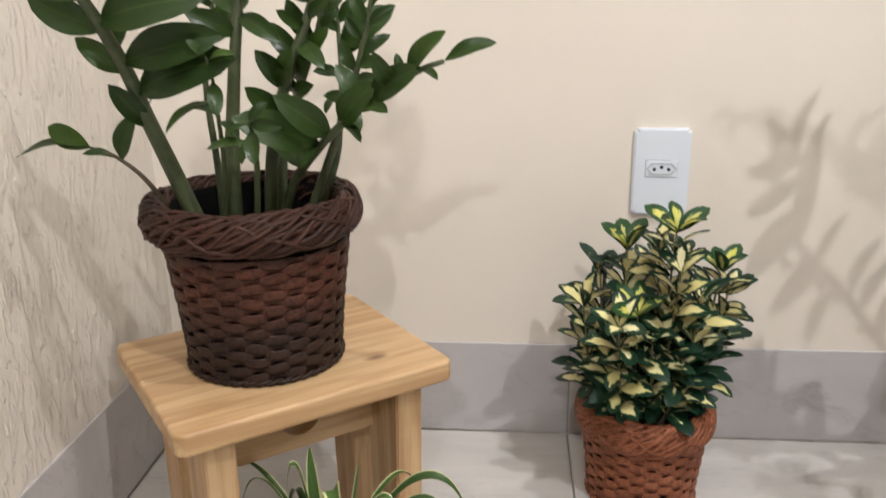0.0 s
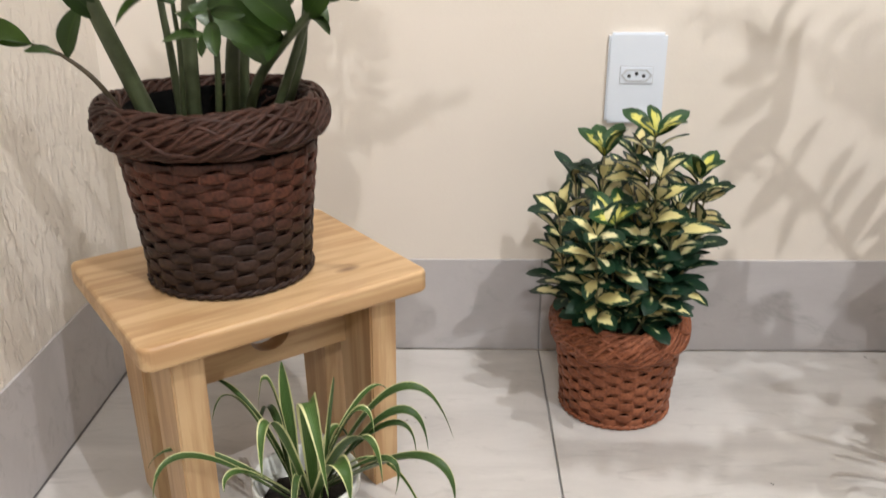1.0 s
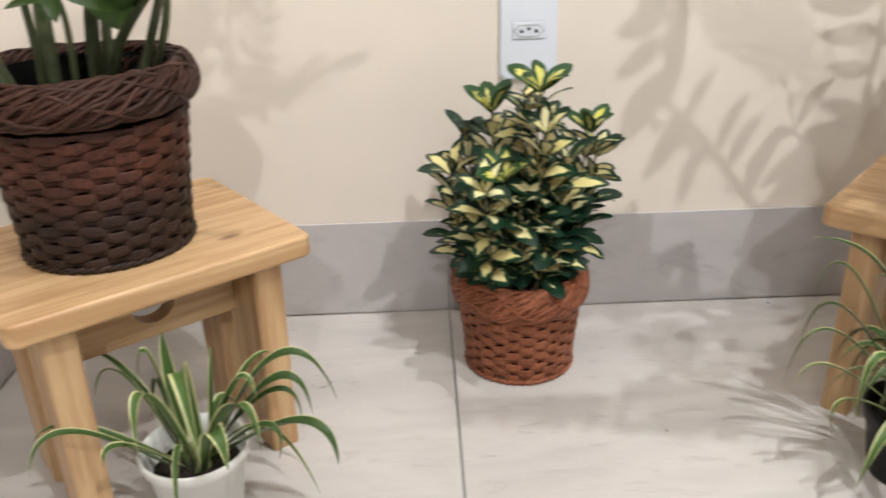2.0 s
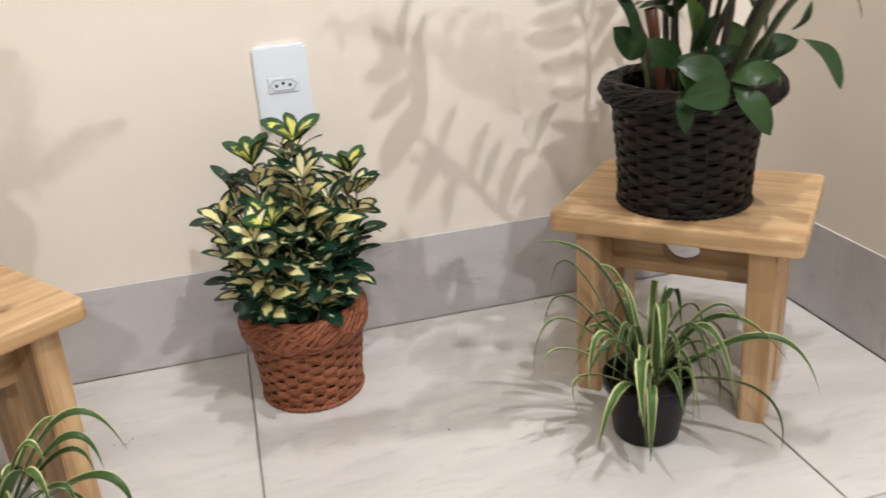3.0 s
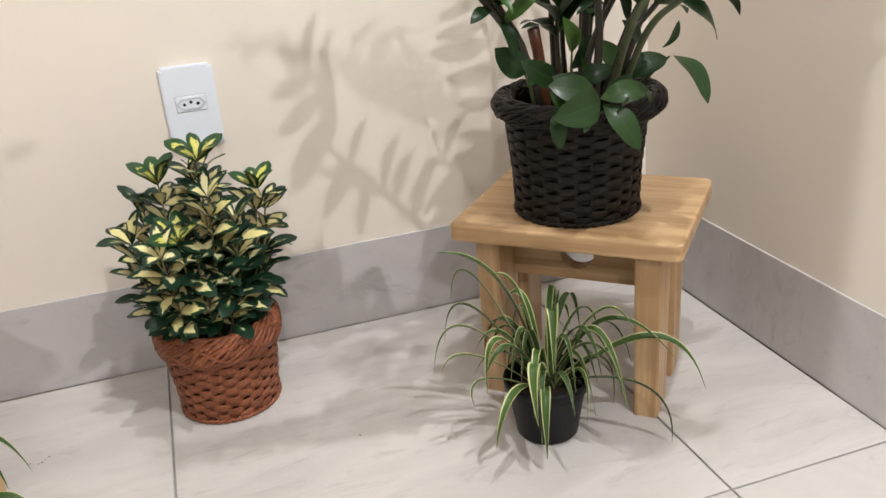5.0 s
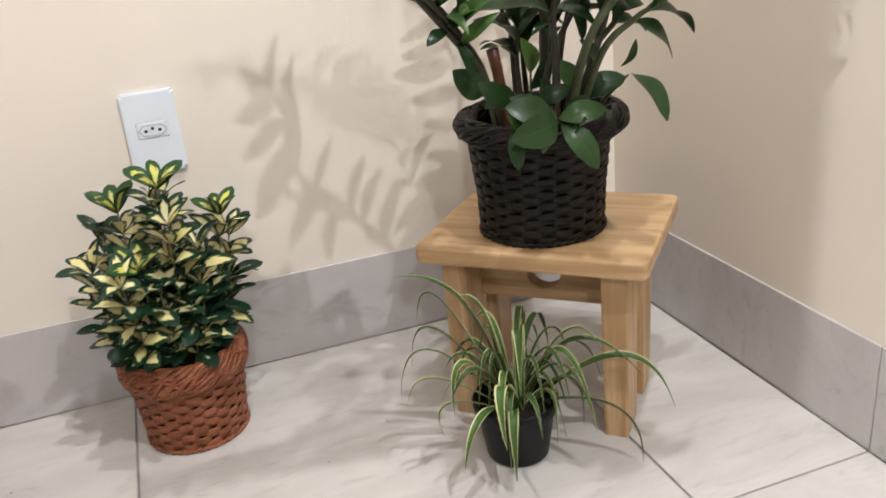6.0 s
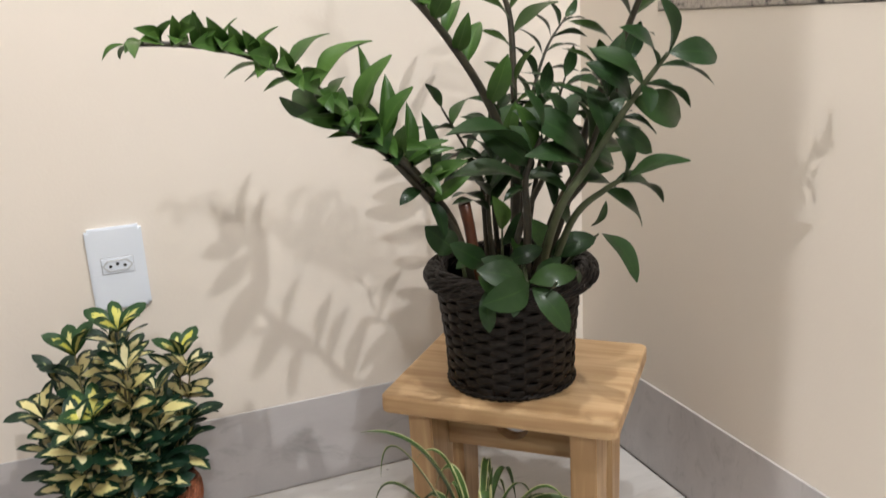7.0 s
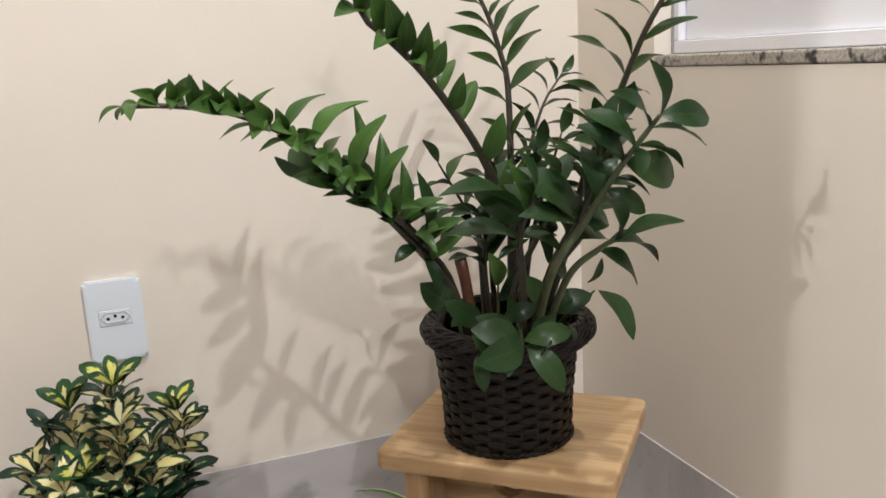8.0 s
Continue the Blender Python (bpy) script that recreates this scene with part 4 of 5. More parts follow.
# ZZ plant by the coarse wall
rnd = random.Random(11)
zl = thing("zz_plant", (-0.358, -0.306, 0.362), "large-leaved green ZZ plant with thick stems in a brown basket", "plant", "ZZ plants")
soil_disc(zl, 0.076, 0.008)
LEANING = [
    (0.50, -0.475, -0.400, 0.608, 0.9), (0.31, -0.457, -0.386, 0.566, 0.8), (0.65, -0.498, -0.428, 0.644, 1.0), (0.58, -0.447, -0.374, 0.640, 0.5), (0.54, -0.343, -0.396, 0.610, 0.95), (0.42, -0.335, -0.400, 0.592, 0.9),
    (0.69, -0.349, -0.434, 0.645, 0.9), (0.81, -0.495, -0.447, 0.668, 0.9), (0.81, -0.399, -0.407, 0.668, 0.9), (0.92, -0.485, -0.441, 0.694, 0.9), (0.92, -0.414, -0.441, 0.693, 0.9), (0.35, -0.422, -0.332, 0.560, 0.5)]
sprig(zl, rnd, [(-0.392, -0.330, 0.375), (-0.421, -0.335, 0.462), (-0.435, -0.360, 0.531), (-0.440, -0.380, 0.576), (-0.444, -0.410, 0.617), (-0.450, -0.430, 0.646), (-0.454, -0.450, 0.674)], 0.01, ZZ_STALK, LEANING, ZZ_BROAD)
UPRIGHT = [
    (0.65, -0.309, -0.335, 0.600, 0.85), (0.58, -0.392, -0.348, 0.629, 0.85), (0.65, -0.386, -0.295, 0.648, 0.8), (0.69, -0.317, -0.334, 0.663, 0.9), (0.77, -0.381, -0.332, 0.679, 0.9), (0.85, -0.306, -0.309, 0.693, 0.9),
    (0.92, -0.375, -0.325, 0.713, 0.9), (1.00, -0.326, -0.300, 0.744, 0.9)]
sprig(zl, rnd, [(-0.372, -0.325, 0.375), (-0.368, -0.325, 0.480), (-0.363, -0.325, 0.531), (-0.358, -0.320, 0.585), (-0.353, -0.315, 0.627), (-0.349, -0.310, 0.669), (-0.346, -0.300, 0.714)], 0.0088, ZZ_STALK, UPRIGHT, ZZ_BROAD)
TWIG_LEAVES = [
    (0.62, -0.403, -0.400, 0.522, 0.5), (0.54, -0.393, -0.373, 0.544, 0.5), (0.73, -0.349, -0.409, 0.541, 0.8), (0.77, -0.399, -0.391, 0.562, 0.6), (0.50, -0.339, -0.390, 0.518, 0.5), (0.92, -0.331, -0.407, 0.597, 0.6),
    (0.96, -0.370, -0.409, 0.607, 0.6)]
sprig(zl, rnd, [(-0.380, -0.335, 0.375), (-0.368, -0.350, 0.485), (-0.362, -0.370, 0.530), (-0.357, -0.390, 0.571), (-0.358, -0.400, 0.592)], 0.003, ZZ_STALK, TWIG_LEAVES, ZZ_BROAD)
CENTRAL = [
    (0.38, -0.305, -0.323, 0.590, 1.0), (0.42, -0.322, -0.322, 0.586, 0.9), (0.62, -0.315, -0.317, 0.628, 0.95), (0.65, -0.265, -0.305, 0.639, 0.9), (0.54, -0.271, -0.319, 0.577, 0.7), (0.31, -0.342, -0.336, 0.555, 0.8),
    (0.23, -0.292, -0.348, 0.484, 0.7), (0.73, -0.315, -0.303, 0.658, 0.9), (0.77, -0.248, -0.282, 0.668, 0.9), (0.88, -0.308, -0.277, 0.700, 0.9), (0.92, -0.236, -0.275, 0.709, 0.9), (0.54, -0.288, -0.269, 0.603, 0.9)]
sprig(zl, rnd, [(-0.342, -0.300, 0.375), (-0.335, -0.300, 0.475), (-0.324, -0.295, 0.533), (-0.307, -0.290, 0.583), (-0.292, -0.285, 0.621), (-0.282, -0.280, 0.658), (-0.274, -0.270, 0.700)], 0.0078, ZZ_STALK, CENTRAL, ZZ_BROAD)
SPREADING = [
    (1.00, -0.103, -0.380, 0.601, 0.85), (0.73, -0.146, -0.398, 0.612, 0.85), (0.54, -0.169, -0.394, 0.582, 1.0), (0.81, -0.153, -0.400, 0.571, 0.6), (0.50, -0.200, -0.390, 0.543, 0.7), (0.42, -0.216, -0.379, 0.565, 0.9),
    (0.50, -0.250, -0.360, 0.581, 0.8), (0.42, -0.228, -0.369, 0.514, 0.4), (0.38, -0.301, -0.383, 0.554, 0.85), (0.35, -0.342, -0.387, 0.536, 0.85), (0.35, -0.283, -0.377, 0.490, 0.85), (0.65, -0.208, -0.404, 0.592, 0.9),
    (0.69, -0.192, -0.376, 0.592, 0.8)]
sprig(zl, rnd, [(-0.330, -0.305, 0.375), (-0.313, -0.315, 0.449), (-0.278, -0.335, 0.497), (-0.228, -0.360, 0.542), (-0.193, -0.375, 0.565), (-0.167, -0.380, 0.579), (-0.149, -0.380, 0.585)], 0.0056, ZZ_STALK, SPREADING, ZZ_BROAD)
BEHIND = [
    (0.73, -0.213, -0.253, 0.629, 1.0), (0.62, -0.289, -0.289, 0.567, 0.85), (0.69, -0.238, -0.255, 0.596, 0.8), (0.81, -0.291, -0.250, 0.625, 0.8), (0.85, -0.238, -0.248, 0.641, 0.9), (0.96, -0.303, -0.242, 0.658, 0.9),
    (0.54, -0.278, -0.293, 0.527, 0.7), (0.50, -0.243, -0.285, 0.508, 0.6)]
sprig(zl, rnd, [(-0.310, -0.285, 0.375), (-0.275, -0.280, 0.465), (-0.268, -0.270, 0.511), (-0.266, -0.260, 0.557), (-0.269, -0.250, 0.602), (-0.272, -0.240, 0.647)], 0.0046, ZZ_STALK, BEHIND, ZZ_BROAD)
SHORT = [
    (0.92, -0.338, -0.426, 0.528, 0.7), (0.73, -0.310, -0.434, 0.502, 0.85), (0.50, -0.368, -0.395, 0.510, 0.5), (1.00, -0.301, -0.420, 0.555, 0.9), (0.92, -0.286, -0.426, 0.534, 0.9), (0.65, -0.328, -0.419, 0.500, 0.8)]
sprig(zl, rnd, [(-0.345, -0.345, 0.375), (-0.329, -0.370, 0.484), (-0.321, -0.400, 0.522), (-0.317, -0.420, 0.538)], 0.0036, ZZ_STALK, SHORT, ZZ_BROAD)
OUTLYING = [
    (0.65, -0.457, -0.340, 0.532, 1.0), (0.69, -0.516, -0.340, 0.492, 0.6), (1.00, -0.551, -0.335, 0.519, 1.1), (1.00, -0.576, -0.355, 0.495, 0.4)]
sprig(zl, rnd, [(-0.415, -0.318, 0.375), (-0.451, -0.325, 0.451), (-0.482, -0.330, 0.485), (-0.509, -0.335, 0.498)], 0.0034, TWIG_BROWN, OUTLYING, ZZ_BROAD)
HEART = [
    (0.46, -0.346, -0.293, 0.589, 0.9), (0.50, -0.290, -0.302, 0.589, 0.9), (0.58, -0.339, -0.271, 0.615, 0.9), (0.42, -0.289, -0.314, 0.557, 0.9), (0.62, -0.274, -0.290, 0.610, 0.9), (0.69, -0.315, -0.278, 0.637, 0.9),
    (0.77, -0.264, -0.266, 0.625, 0.9), (0.35, -0.298, -0.316, 0.536, 0.8), (0.31, -0.344, -0.307, 0.531, 0.8), (0.88, -0.309, -0.263, 0.658, 0.9), (0.81, -0.261, -0.245, 0.647, 0.9), (0.50, -0.314, -0.243, 0.573, 0.9)]
sprig(zl, rnd, [(-0.332, -0.285, 0.375), (-0.329, -0.280, 0.471), (-0.315, -0.275, 0.530), (-0.298, -0.270, 0.575), (-0.285, -0.265, 0.614), (-0.278, -0.260, 0.658)], 0.006, ZZ_STALK, HEART, ZZ_BROAD)
FLANK = [
    (0.65, -0.204, -0.331, 0.606, 0.9), (0.58, -0.252, -0.329, 0.601, 0.9), (0.62, -0.207, -0.350, 0.582, 0.9), (0.73, -0.245, -0.333, 0.622, 0.9), (0.81, -0.197, -0.335, 0.632, 0.9), (0.81, -0.238, -0.335, 0.647, 0.9),
    (0.50, -0.211, -0.358, 0.567, 0.8), (0.42, -0.263, -0.356, 0.552, 0.8), (0.38, -0.224, -0.354, 0.541, 0.8), (0.88, -0.201, -0.337, 0.657, 0.9)]
sprig(zl, rnd, [(-0.318, -0.300, 0.375), (-0.274, -0.310, 0.478), (-0.250, -0.325, 0.537), (-0.236, -0.330, 0.575), (-0.225, -0.335, 0.612), (-0.216, -0.340, 0.652)], 0.005, ZZ_STALK, FLANK, ZZ_BROAD)
RISING = [
    (0.73, -0.423, -0.262, 0.637, 0.9), (0.65, -0.365, -0.264, 0.615, 0.9), (0.73, -0.357, -0.262, 0.642, 0.9), (0.62, -0.432, -0.265, 0.604, 0.9), (0.85, -0.416, -0.259, 0.659, 0.9), (0.88, -0.368, -0.258, 0.664, 0.9)]
sprig(zl, rnd, [(-0.395, -0.285, 0.375), (-0.400, -0.280, 0.471), (-0.408, -0.270, 0.535), (-0.408, -0.265, 0.581), (-0.400, -0.260, 0.620), (-0.392, -0.255, 0.659)], 0.0046, ZZ_STALK, RISING, ZZ_BROAD)

# variegated bush in the chestnut basket
rnd = random.Random(21)
bush = thing("variegated_shrub", (0.088, -0.140, 0.085), "bushy shrub with dark green and cream variegated leaves in a basket", "plant")
soil_disc(bush, 0.058, 0.008)
CREAM = [with_material(leaf_mesh("variegated_leaf", w, p, f, d, 0.45), CREAM_LEAF) for w, p, f, d in ((0.18, 0.58, 0.15, 0.04), (0.20, 0.6, 0.08, 0.12), (0.17, 0.56, 0.25, -0.04))]
DARK = [with_material(leaf_mesh("variegated_leaf", w, p, f, d, 0.45), DARK_LEAF) for w, p, f, d in ((0.18, 0.58, 0.2, 0.02), (0.20, 0.6, 0.1, 0.1))]
YELLOW = [with_material(leaf_mesh("variegated_leaf", w, p, f, d, 0.45), YELLOW_LEAF) for w, p, f, d in ((0.20, 0.6, 0.2, 0.0), (0.22, 0.6, 0.12, 0.08))]
TIPS = [(0.107, -0.190, 0.385), (0.043, -0.170, 0.358), (0.011, -0.130, 0.314), (-0.015, -0.160, 0.281), (0.056, -0.220, 0.289), (0.028, -0.240, 0.279), (0.190, -0.120, 0.315), (0.200, -0.130, 0.290), (0.111, -0.220, 0.342), (0.158, -0.190, 0.254), (-0.008, -0.130, 0.226), (0.093, -0.090, 0.306), (0.003, -0.230, 0.234), (0.132, -0.230, 0.221), (0.075, -0.250, 0.257), (0.145, -0.200, 0.299), (0.097, -0.130, 0.346), (0.188, -0.100, 0.250), (0.058, -0.100, 0.287)]
origin = bush.matrix_basis.translation
for k, tip in enumerate(TIPS):
    tip = Vector(tip) - origin
    tight = 0.62 if tip.z < 0.19 else 0.83
    tip.x, tip.y, tip.z = tip.x * tight, tip.y * tight, tip.z - 0.014
    base = Vector((tip.x * 0.35 + rnd.uniform(-0.01, 0.01), tip.y * 0.35 + rnd.uniform(-0.01, 0.01), 0.008))
    mid = base.lerp(tip, 0.5) + Vector((tip.x * 0.12, tip.y * 0.12, -0.01))
    path = spline([base, mid, tip], 14)
    stem = part("stem", tube("stem", path, [0.0026 - 0.0014 * i / 14 for i in range(15)], 6), TWIG, bush)
    reach = (tip - base).length
    whorls = max(5, int(reach / 0.028))
    turn = rnd.uniform(0, 6.28)
    for j in range(whorls):
        u = 0.28 + 0.72 * j / (whorls - 1)
        i = min(int(u * 14), 13)
        p = path[i].lerp(path[i + 1], u * 14 - i)
        if p.z < 0.050:
            continue
        t = (path[i + 1] - path[i]).normalized()
        a1 = t.orthogonal().normalized()
        a2 = t.cross(a1)
        top = j == whorls - 1
        for q in range(5 if top else 4):
            turn += 2.4 if top else 1.7
            out = a1 * math.cos(turn) + a2 * math.sin(turn)
            climb = rnd.uniform(0.6, 1.5) if top else rnd.uniform(0.15, 1.1)
            d = out + t * climb + Vector((0, 0, -0.05))
            size = rnd.uniform(0.042, 0.050) if top else rnd.uniform(0.043, 0.058)
            kind = YELLOW if top and k in (0, 1, 4, 6) else (CREAM if rnd.random() < 0.80 else DARK)
            if p.z < 0.15 and rnd.random() < 0.32:
                kind = DARK
            face = t * 0.8 + Vector((0, -0.45, 0.40)) + Vector([rnd.uniform(-0.42, 0.42) for _ in range(3)])
            part("leaf", rnd.choice(kind), None, stem, "", leaf_pose(p, d, face, size))


# ---- spider plants ----
def blade(name, a, via, tip, width, rnd):
    """One strap leaf that springs from a, arches through via and hangs to its tip."""
    a, via, tip = Vector(a), Vector(via), Vector(tip)
    c = 2 * via - 0.5 * (a + tip)
    flat = Vector((tip.x - a.x, tip.y - a.y, 0))
    n = 18
    verts, uvs, faces = [], [], []
    across = flat.normalized().cross(Vector((0, 0, 1))) if flat.length > 1e-3 else Vector((1, 0, 0))
    across = (across + Vector((0, 0, rnd.uniform(-0.45, 0.45)))).normalized()
    curl = rnd.uniform(-0.5, 0.5)
    for i in range(n + 1):
        t = i / n
        p = a * (1 - t) ** 2 + c * 2 * t * (1 - t) + tip * t * t
        q = ((c - a) * (1 - t) + (tip - c) * t).normalized()
        s = (across - q * across.dot(q)).normalized()
        nrm = s.cross(q)
        s = (s + nrm * curl * t).normalized()
        nrm = s.cross(q)
        w = width * min(1, 0.55 + 1.3 * t) * (1 - max(0, (t - 0.45) / 0.55) ** 1.6) + 0.0003
        for u in (-1, -0.5, 0, 0.5, 1):
            verts.append(p + s * (u * w) + nrm * (abs(u) * w * 0.5))
            uvs.append((u / 2 + 0.5, t))
    for i in range(n):
        for k in range(4):
            faces.append((i * 5 + k, i * 5 + k + 1, (i + 1) * 5 + k + 1, (i + 1) * 5 + k))
    return mesh_of(name, verts, faces, True, uvs)


def spider_plant(place, seed, label, pot_profile, pot_material, pot_label, soil_r, soil_z, leaves, extra, reach):
    rnd = random.Random(seed)
    ob = thing("spider_plant", place, label, "plant", "spider plants")
    part("pot", lathe("pot", pot_profile), pot_material, ob, pot_label)
    soil_disc(ob, soil_r, soil_z)
    o = Vector(place)
    crown = [(Vector(v) - o, Vector(t) - o, w) for v, t, w in leaves]
    for k in range(extra):
        a = 2.4 * k + rnd.uniform(-0.4, 0.4)
        d = reach * rnd.uniform(0.45, 1.0)
        high = soil_z + rnd.uniform(0.05, 0.11)
        tip = Vector((d * math.cos(a), d * math.sin(a), max(0.012, high - rnd.uniform(0.02, 0.10))))
        crown.append((Vector((tip.x * 0.6, tip.y * 0.6, high)), tip, rnd.uniform(0.0030, 0.0055)))
    for via, tip, width in crown:
        ang = math.atan2(tip.y, tip.x)
        a = Vector((0.010 * math.cos(ang) + rnd.uniform(-0.008, 0.008), 0.010 * math.sin(ang) + rnd.uniform(-0.008, 0.008), soil_z))
        tip.z = max(tip.z, 0.003)
        part("leaf", blade("leaf", a, via, tip, width, rnd), SPIDER_LEAF, ob)
    return ob


def pot_shape(r0, r1, h, rim, wall=0.0022):
    return [(0.001, 0.0), (r0 - 0.003, 0.0), (r0, 0.003), (r1 - 0.004, h - rim), (r1, h - rim + 0.001), (r1 + 0.0012, h - 0.002), (r1, h), (r1 - wall, h - 0.001), (r1 - wall - 0.002, h - rim), (r0 + 0.002, h * 0.5), (0.001, h * 0.5)]


BACK_BLADES = [
    ((0.419, -0.4, 0.223), (0.343, -0.38, 0.27), 0.0075),
    ((0.402, -0.36, 0.218), (0.375, -0.34, 0.184), 0.004),
    ((0.385, -0.38, 0.191), (0.357, -0.36, 0.135), 0.0045),
    ((0.37, -0.4, 0.176), (0.328, -0.4, 0.119), 0.004),
    ((0.375, -0.4, 0.135), (0.334, -0.41, 0.12), 0.004),
    ((0.4, -0.44, 0.171), (0.378, -0.45, 0.107), 0.005),
    ((0.412, -0.45, 0.162), (0.374, -0.46, 0.141), 0.0055),
    ((0.403, -0.47, 0.111), (0.372, -0.485, 0.054), 0.006),
    ((0.441, -0.475, 0.1), (0.437, -0.485, 0.019), 0.006),
    ((0.431, -0.47, 0.142), (0.425, -0.49, 0.071), 0.0075)]
FRONT_BLADES = [
    ((0.466, -0.45, 0.201), (0.451, -0.48, 0.132), 0.008),
    ((0.5, -0.45, 0.106), (0.504, -0.46, 0.034), 0.006),
    ((0.538, -0.43, 0.106), (0.552, -0.44, 0.038), 0.0055),
    ((0.597, -0.455, 0.134), (0.647, -0.5, 0.068), 0.0055),
    ((0.543, -0.44, 0.163), (0.622, -0.47, 0.103), 0.0055),
    ((0.582, -0.35, 0.107), (0.636, -0.34, 0.023), 0.004),
    ((0.568, -0.48, 0.085), (0.601, -0.5, 0.0), 0.006),
    ((0.498, -0.44, 0.144), (0.523, -0.45, 0.083), 0.0055),
    ((0.494, -0.4, 0.158), (0.493, -0.41, 0.203), 0.0045),
    ((0.378, -0.43, 0.115), (0.367, -0.44, 0.076), 0.004),
    ((0.449, -0.38, 0.198), (0.416, -0.36, 0.21), 0.005),
    ((0.465, -0.36, 0.178), (0.441, -0.34, 0.143), 0.004)]
spider_plant((0.475, -0.403, 0), 3, "arching green and cream striped spider plant in a black pot", pot_shape(0.040, 0.054, 0.083, 0.016), BLACK_POT, "black plastic nursery pot", 0.046, 0.066, BACK_BLADES + FRONT_BLADES, 24, 0.12)
WEST_BLADES = [
    ((-0.366, -0.46, 0.135), (-0.391, -0.5, 0.119), 0.005),
    ((-0.374, -0.43, 0.12), (-0.428, -0.42, 0.092), 0.0045),
    ((-0.317, -0.47, 0.125), (-0.329, -0.49, 0.119), 0.005),
    ((-0.245, -0.49, 0.216), (-0.224, -0.54, 0.155), 0.0085),
    ((-0.283, -0.48, 0.186), (-0.287, -0.51, 0.149), 0.006),
    ((-0.296, -0.42, 0.189), (-0.307, -0.43, 0.167), 0.004),
    ((-0.335, -0.38, 0.145), (-0.384, -0.36, 0.162), 0.004),
    ((-0.287, -0.4, 0.156), (-0.291, -0.39, 0.199), 0.006),
    ((-0.236, -0.43, 0.173), (-0.233, -0.43, 0.205), 0.006)]
EAST_BLADES = [
    ((-0.176, -0.42, 0.184), (-0.121, -0.43, 0.139), 0.0065),
    ((-0.179, -0.43, 0.166), (-0.145, -0.44, 0.132), 0.005),
    ((-0.185, -0.42, 0.146), (-0.157, -0.43, 0.109), 0.004),
    ((-0.156, -0.46, 0.136), (-0.119, -0.48, 0.102), 0.008),
    ((-0.207, -0.48, 0.17), (-0.183, -0.5, 0.137), 0.008),
    ((-0.187, -0.46, 0.136), (-0.175, -0.47, 0.103), 0.003),
    ((-0.222, -0.5, 0.159), (-0.209, -0.52, 0.133), 0.008),
    ((-0.217, -0.43, 0.164), (-0.196, -0.44, 0.148), 0.005),
    ((-0.333, -0.4, 0.158), (-0.36, -0.41, 0.143), 0.003),
    ((-0.215, -0.38, 0.151), (-0.188, -0.36, 0.142), 0.004)]
spider_plant((-0.268, -0.423, 0), 8, "arching green spider plant with white leaf edges in a white pot", pot_shape(0.038, 0.053, 0.090, 0.014), WHITE_POT, "white plastic pot", 0.044, 0.062, [(v, t, w * 1.1) for v, t, w in WEST_BLADES + EAST_BLADES], 4, 0.13)


# ---- outlet ----
outlet = thing("wall_outlet", (0.1125, BACK, 0.4035), "white three-pin wall outlet plate on the cream wall", "outlet")
bm = box(-0.0375, -0.0075, -0.059, 0.0375, -0.0002, 0.059)
bmesh.ops.bevel(bm, geom=[e for e in bm.edges if abs(e.verts[0].co.y - e.verts[1].co.y) > 0.004], offset=0.004, segments=4, affect="EDGES")
bmesh.ops.bevel(bm, geom=[e for e in bm.edges if all(v.co.y < -0.007 for v in e.verts)], offset=0.002, segments=2, affect="EDGES")
part("plate", bm, PLATE, outlet)
MZ = 0.005
part("module_gap", box(-0.0215, -0.0078, MZ - 0.0118, 0.0215, -0.0070, MZ + 0.0118), SHADE_LINE, outlet)
part("module", box(-0.0209, -0.0086, MZ - 0.0112, 0.0211, -0.0070, MZ + 0.0112, 0.0006), PLATE, outlet)
hexagon = [(-0.0195, 0.0), (-0.0125, 0.0072), (0.0125, 0.0072), (0.0195, 0.0), (0.0125, -0.0072), (-0.0125, -0.0072)]
# the rim is coloured grey for the shading around the recessed socket
rim = prism([(x * 1.05, z * 1.09) for x, z in hexagon], [[(x * 0.93, z * 0.88) for x, z in hexagon]], 0.0012)
part("socket_rim", rim, SOCKET_SHADE, outlet, "", pose(0, -0.0090, MZ))
part("socket_face", prism([(x * 0.93, z * 0.88) for x, z in hexagon], [], 0.0006), PLATE, outlet, "", pose(0, -0.0087, MZ))
for x, z in ((-0.0095, -0.0008), (0.0, 0.0022), (0.0095, -0.0008)):
    bm = bmesh.new()
    bmesh.ops.create_cone(bm, cap_ends=True, segments=16, radius1=0.0023, radius2=0.0023, depth=0.0008)
    part("pin_hole", bm, SOCKET_HOLE, outlet, "", pose(x, -0.0092, MZ + z, 90, 0, 0))

# ---- skirting and floor tiles ----
GAP = 0.0013
def skirting(parent, x0, y0, x1, y1):
    part("tile", box(x0, y0, 0.0005, x1, y1, SKIRT, 0.0006, 1), BASE_TILE, parent)


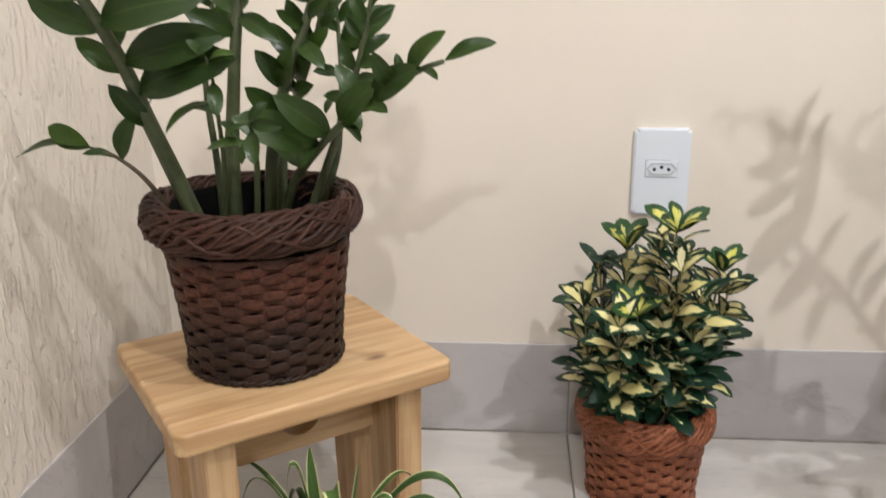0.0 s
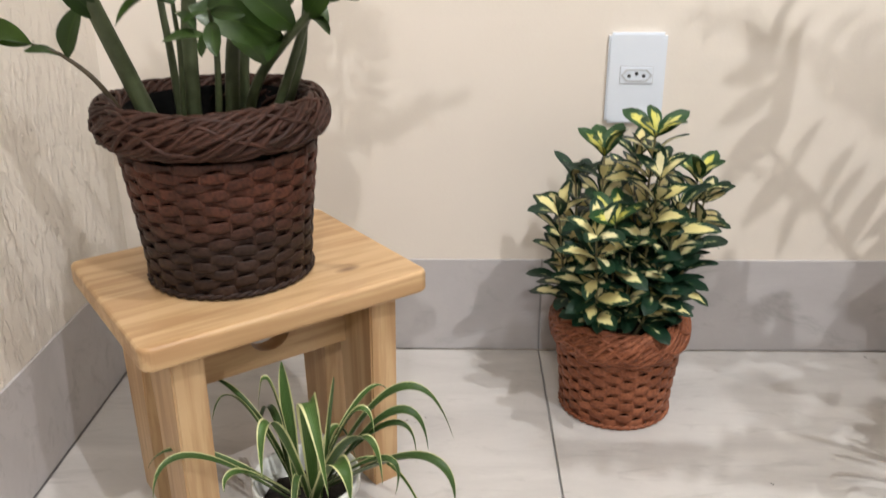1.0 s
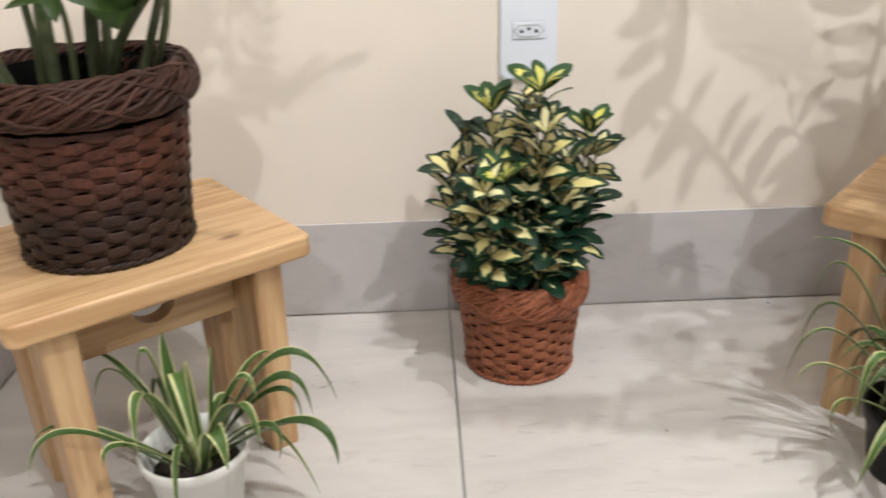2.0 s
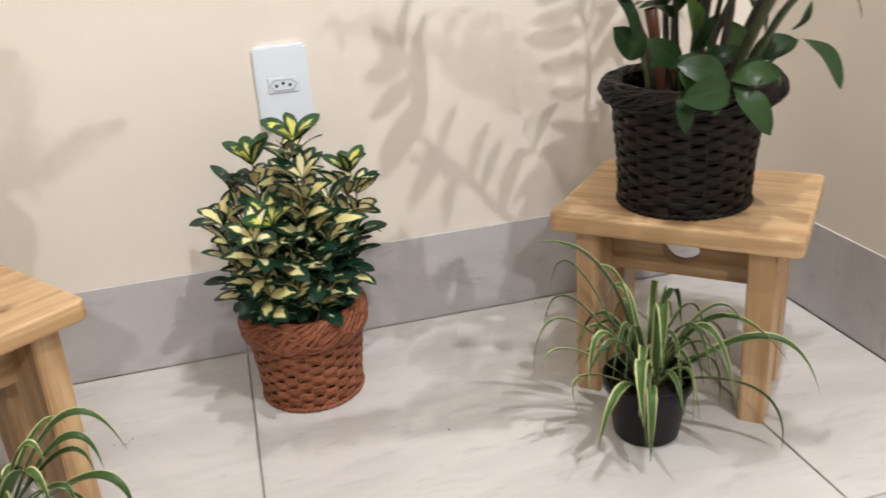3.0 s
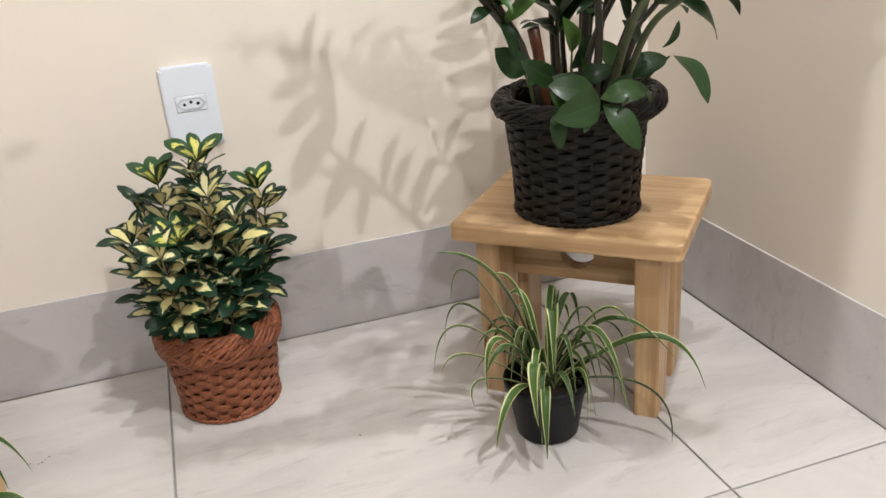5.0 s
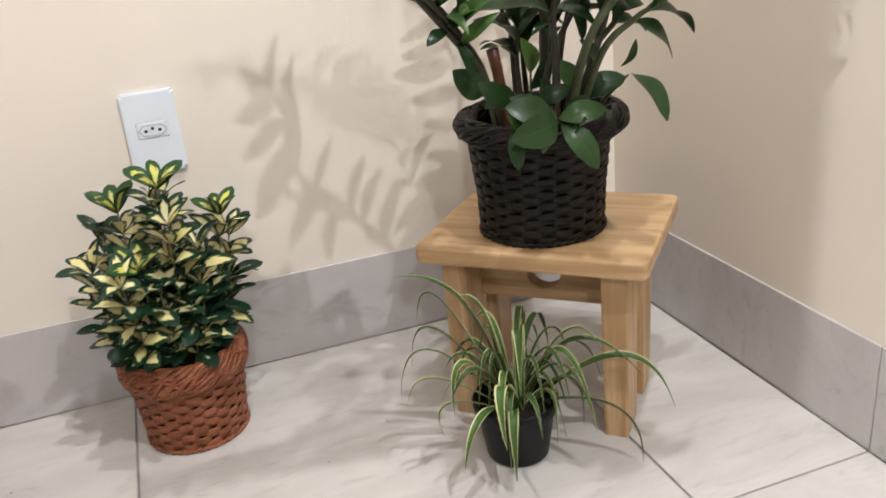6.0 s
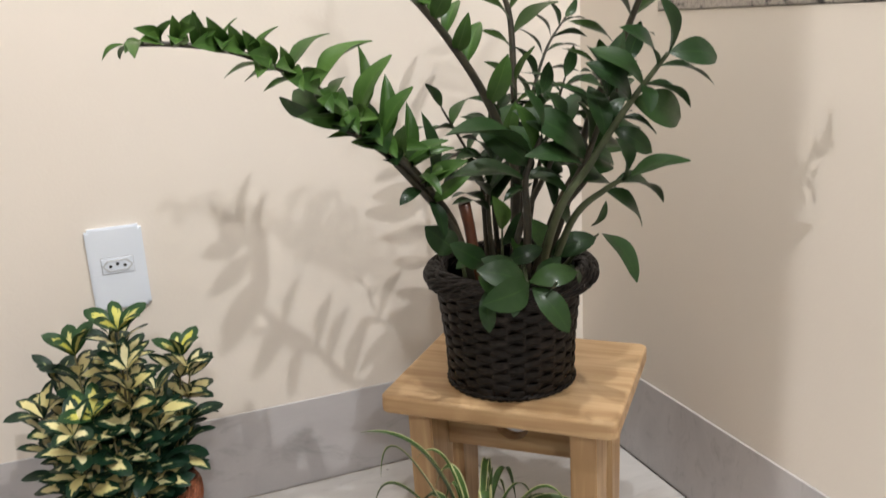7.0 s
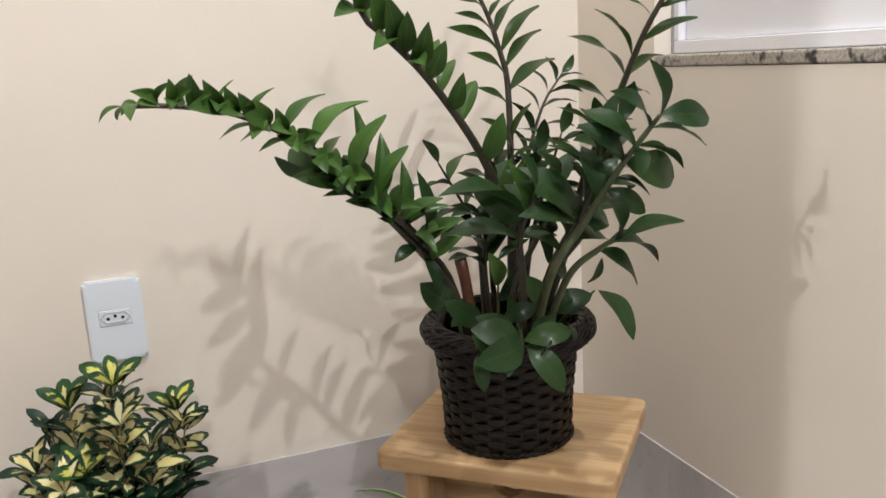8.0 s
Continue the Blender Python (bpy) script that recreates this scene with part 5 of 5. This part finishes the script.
part("grout", box(LEFT + PROUD + 0.0005, 0.0012, 0.0, RIGHT - PROUD - 0.0005, BACK - 0.0002, SKIRT - 0.0006), GROUT, wall_back)
part("grout", box(RIGHT - PROUD + 0.0012, FRONT, 0.0, RIGHT - 0.0002, BACK - 0.0002, SKIRT - 0.0006), GROUT, wall_right)
for x0, x1 in ((LEFT + PROUD + 0.0005, -GAP), (GAP, 0.617 - GAP), (0.617 + GAP, RIGHT - PROUD - 0.0005)):
    skirting(wall_back, x0, 0.0, x1, BACK - 0.0004)
edges_y = [-0.0005, -0.600, -1.217, -1.834, -2.451, -3.068, -3.685, -4.302, -4.919, -5.536, -6.153, FRONT]
for a, b in zip(edges_y, edges_y[1:]):
    skirting(wall_right, RIGHT - PROUD, b + GAP, RIGHT - 0.0004, a - GAP if a < -0.01 else a)
for a, b in ((-0.0005, -0.600), (-0.600, END)):
    skirting(wall_left, LEFT + 0.0004, b + GAP, LEFT + PROUD, a - GAP if a < -0.01 else a)
edges_x = [LEFT + PROUD + 0.0005, 0.0, 0.617, RIGHT - PROUD - 0.0005]
for x0, x1 in zip(edges_x, edges_x[1:]):
    for a, b in zip(edges_y, edges_y[1:]):
        part("tile", box(x0 + GAP if x0 > -0.5 or a > END else LEFT - 0.015, b + GAP, -0.0038, x1 - GAP, a - GAP, 0.0, 0.0008, 1), FLOOR_TILE, floor)
for k in range(7):
    x1 = LEFT - 0.0165 - 0.617 * k
    for a, b in zip(edges_y[2:], edges_y[3:]):
        part("tile", box(max(x1 - 0.617 + 2 * GAP, SIDE), b + GAP, -0.0038, x1, a - GAP, 0.0, 0.0008, 1), FLOOR_TILE, floor)

# crumbs of soil on the tiles
verts, faces = [], []
rnd = random.Random(4)
for cx, cy, cz in [(-0.182, -0.189, 0.0), (-0.171, -0.197, 0.0), (-0.163, -0.187, 0.0), (0.473, -0.019, 0.0), (0.239, -0.313, 0.0)]:
    for _ in range(2):
        x, y, r = cx + rnd.uniform(-0.003, 0.003), cy + rnd.uniform(-0.003, 0.003), rnd.uniform(0.0008, 0.0016)
        k = len(verts)
        verts += [(x + r, y, r * 0.5), (x, y + r, r * 0.6), (x - r, y, r * 0.5), (x, y - r, r * 0.4), (x, y, r), (x, y, 0.0)]
        faces += [(k + a, k + (a + 1) % 4, k + 4) for a in range(4)] + [(k + (a + 1) % 4, k + a, k + 5) for a in range(4)]
crumbs = new("soil_crumbs", mesh_of("soil_crumbs", verts, faces))
crumbs.data.materials.append(SOIL)
tagged(crumbs, "tiny dark soil crumbs scattered on the tiles", "crumbs", kind="stuff")
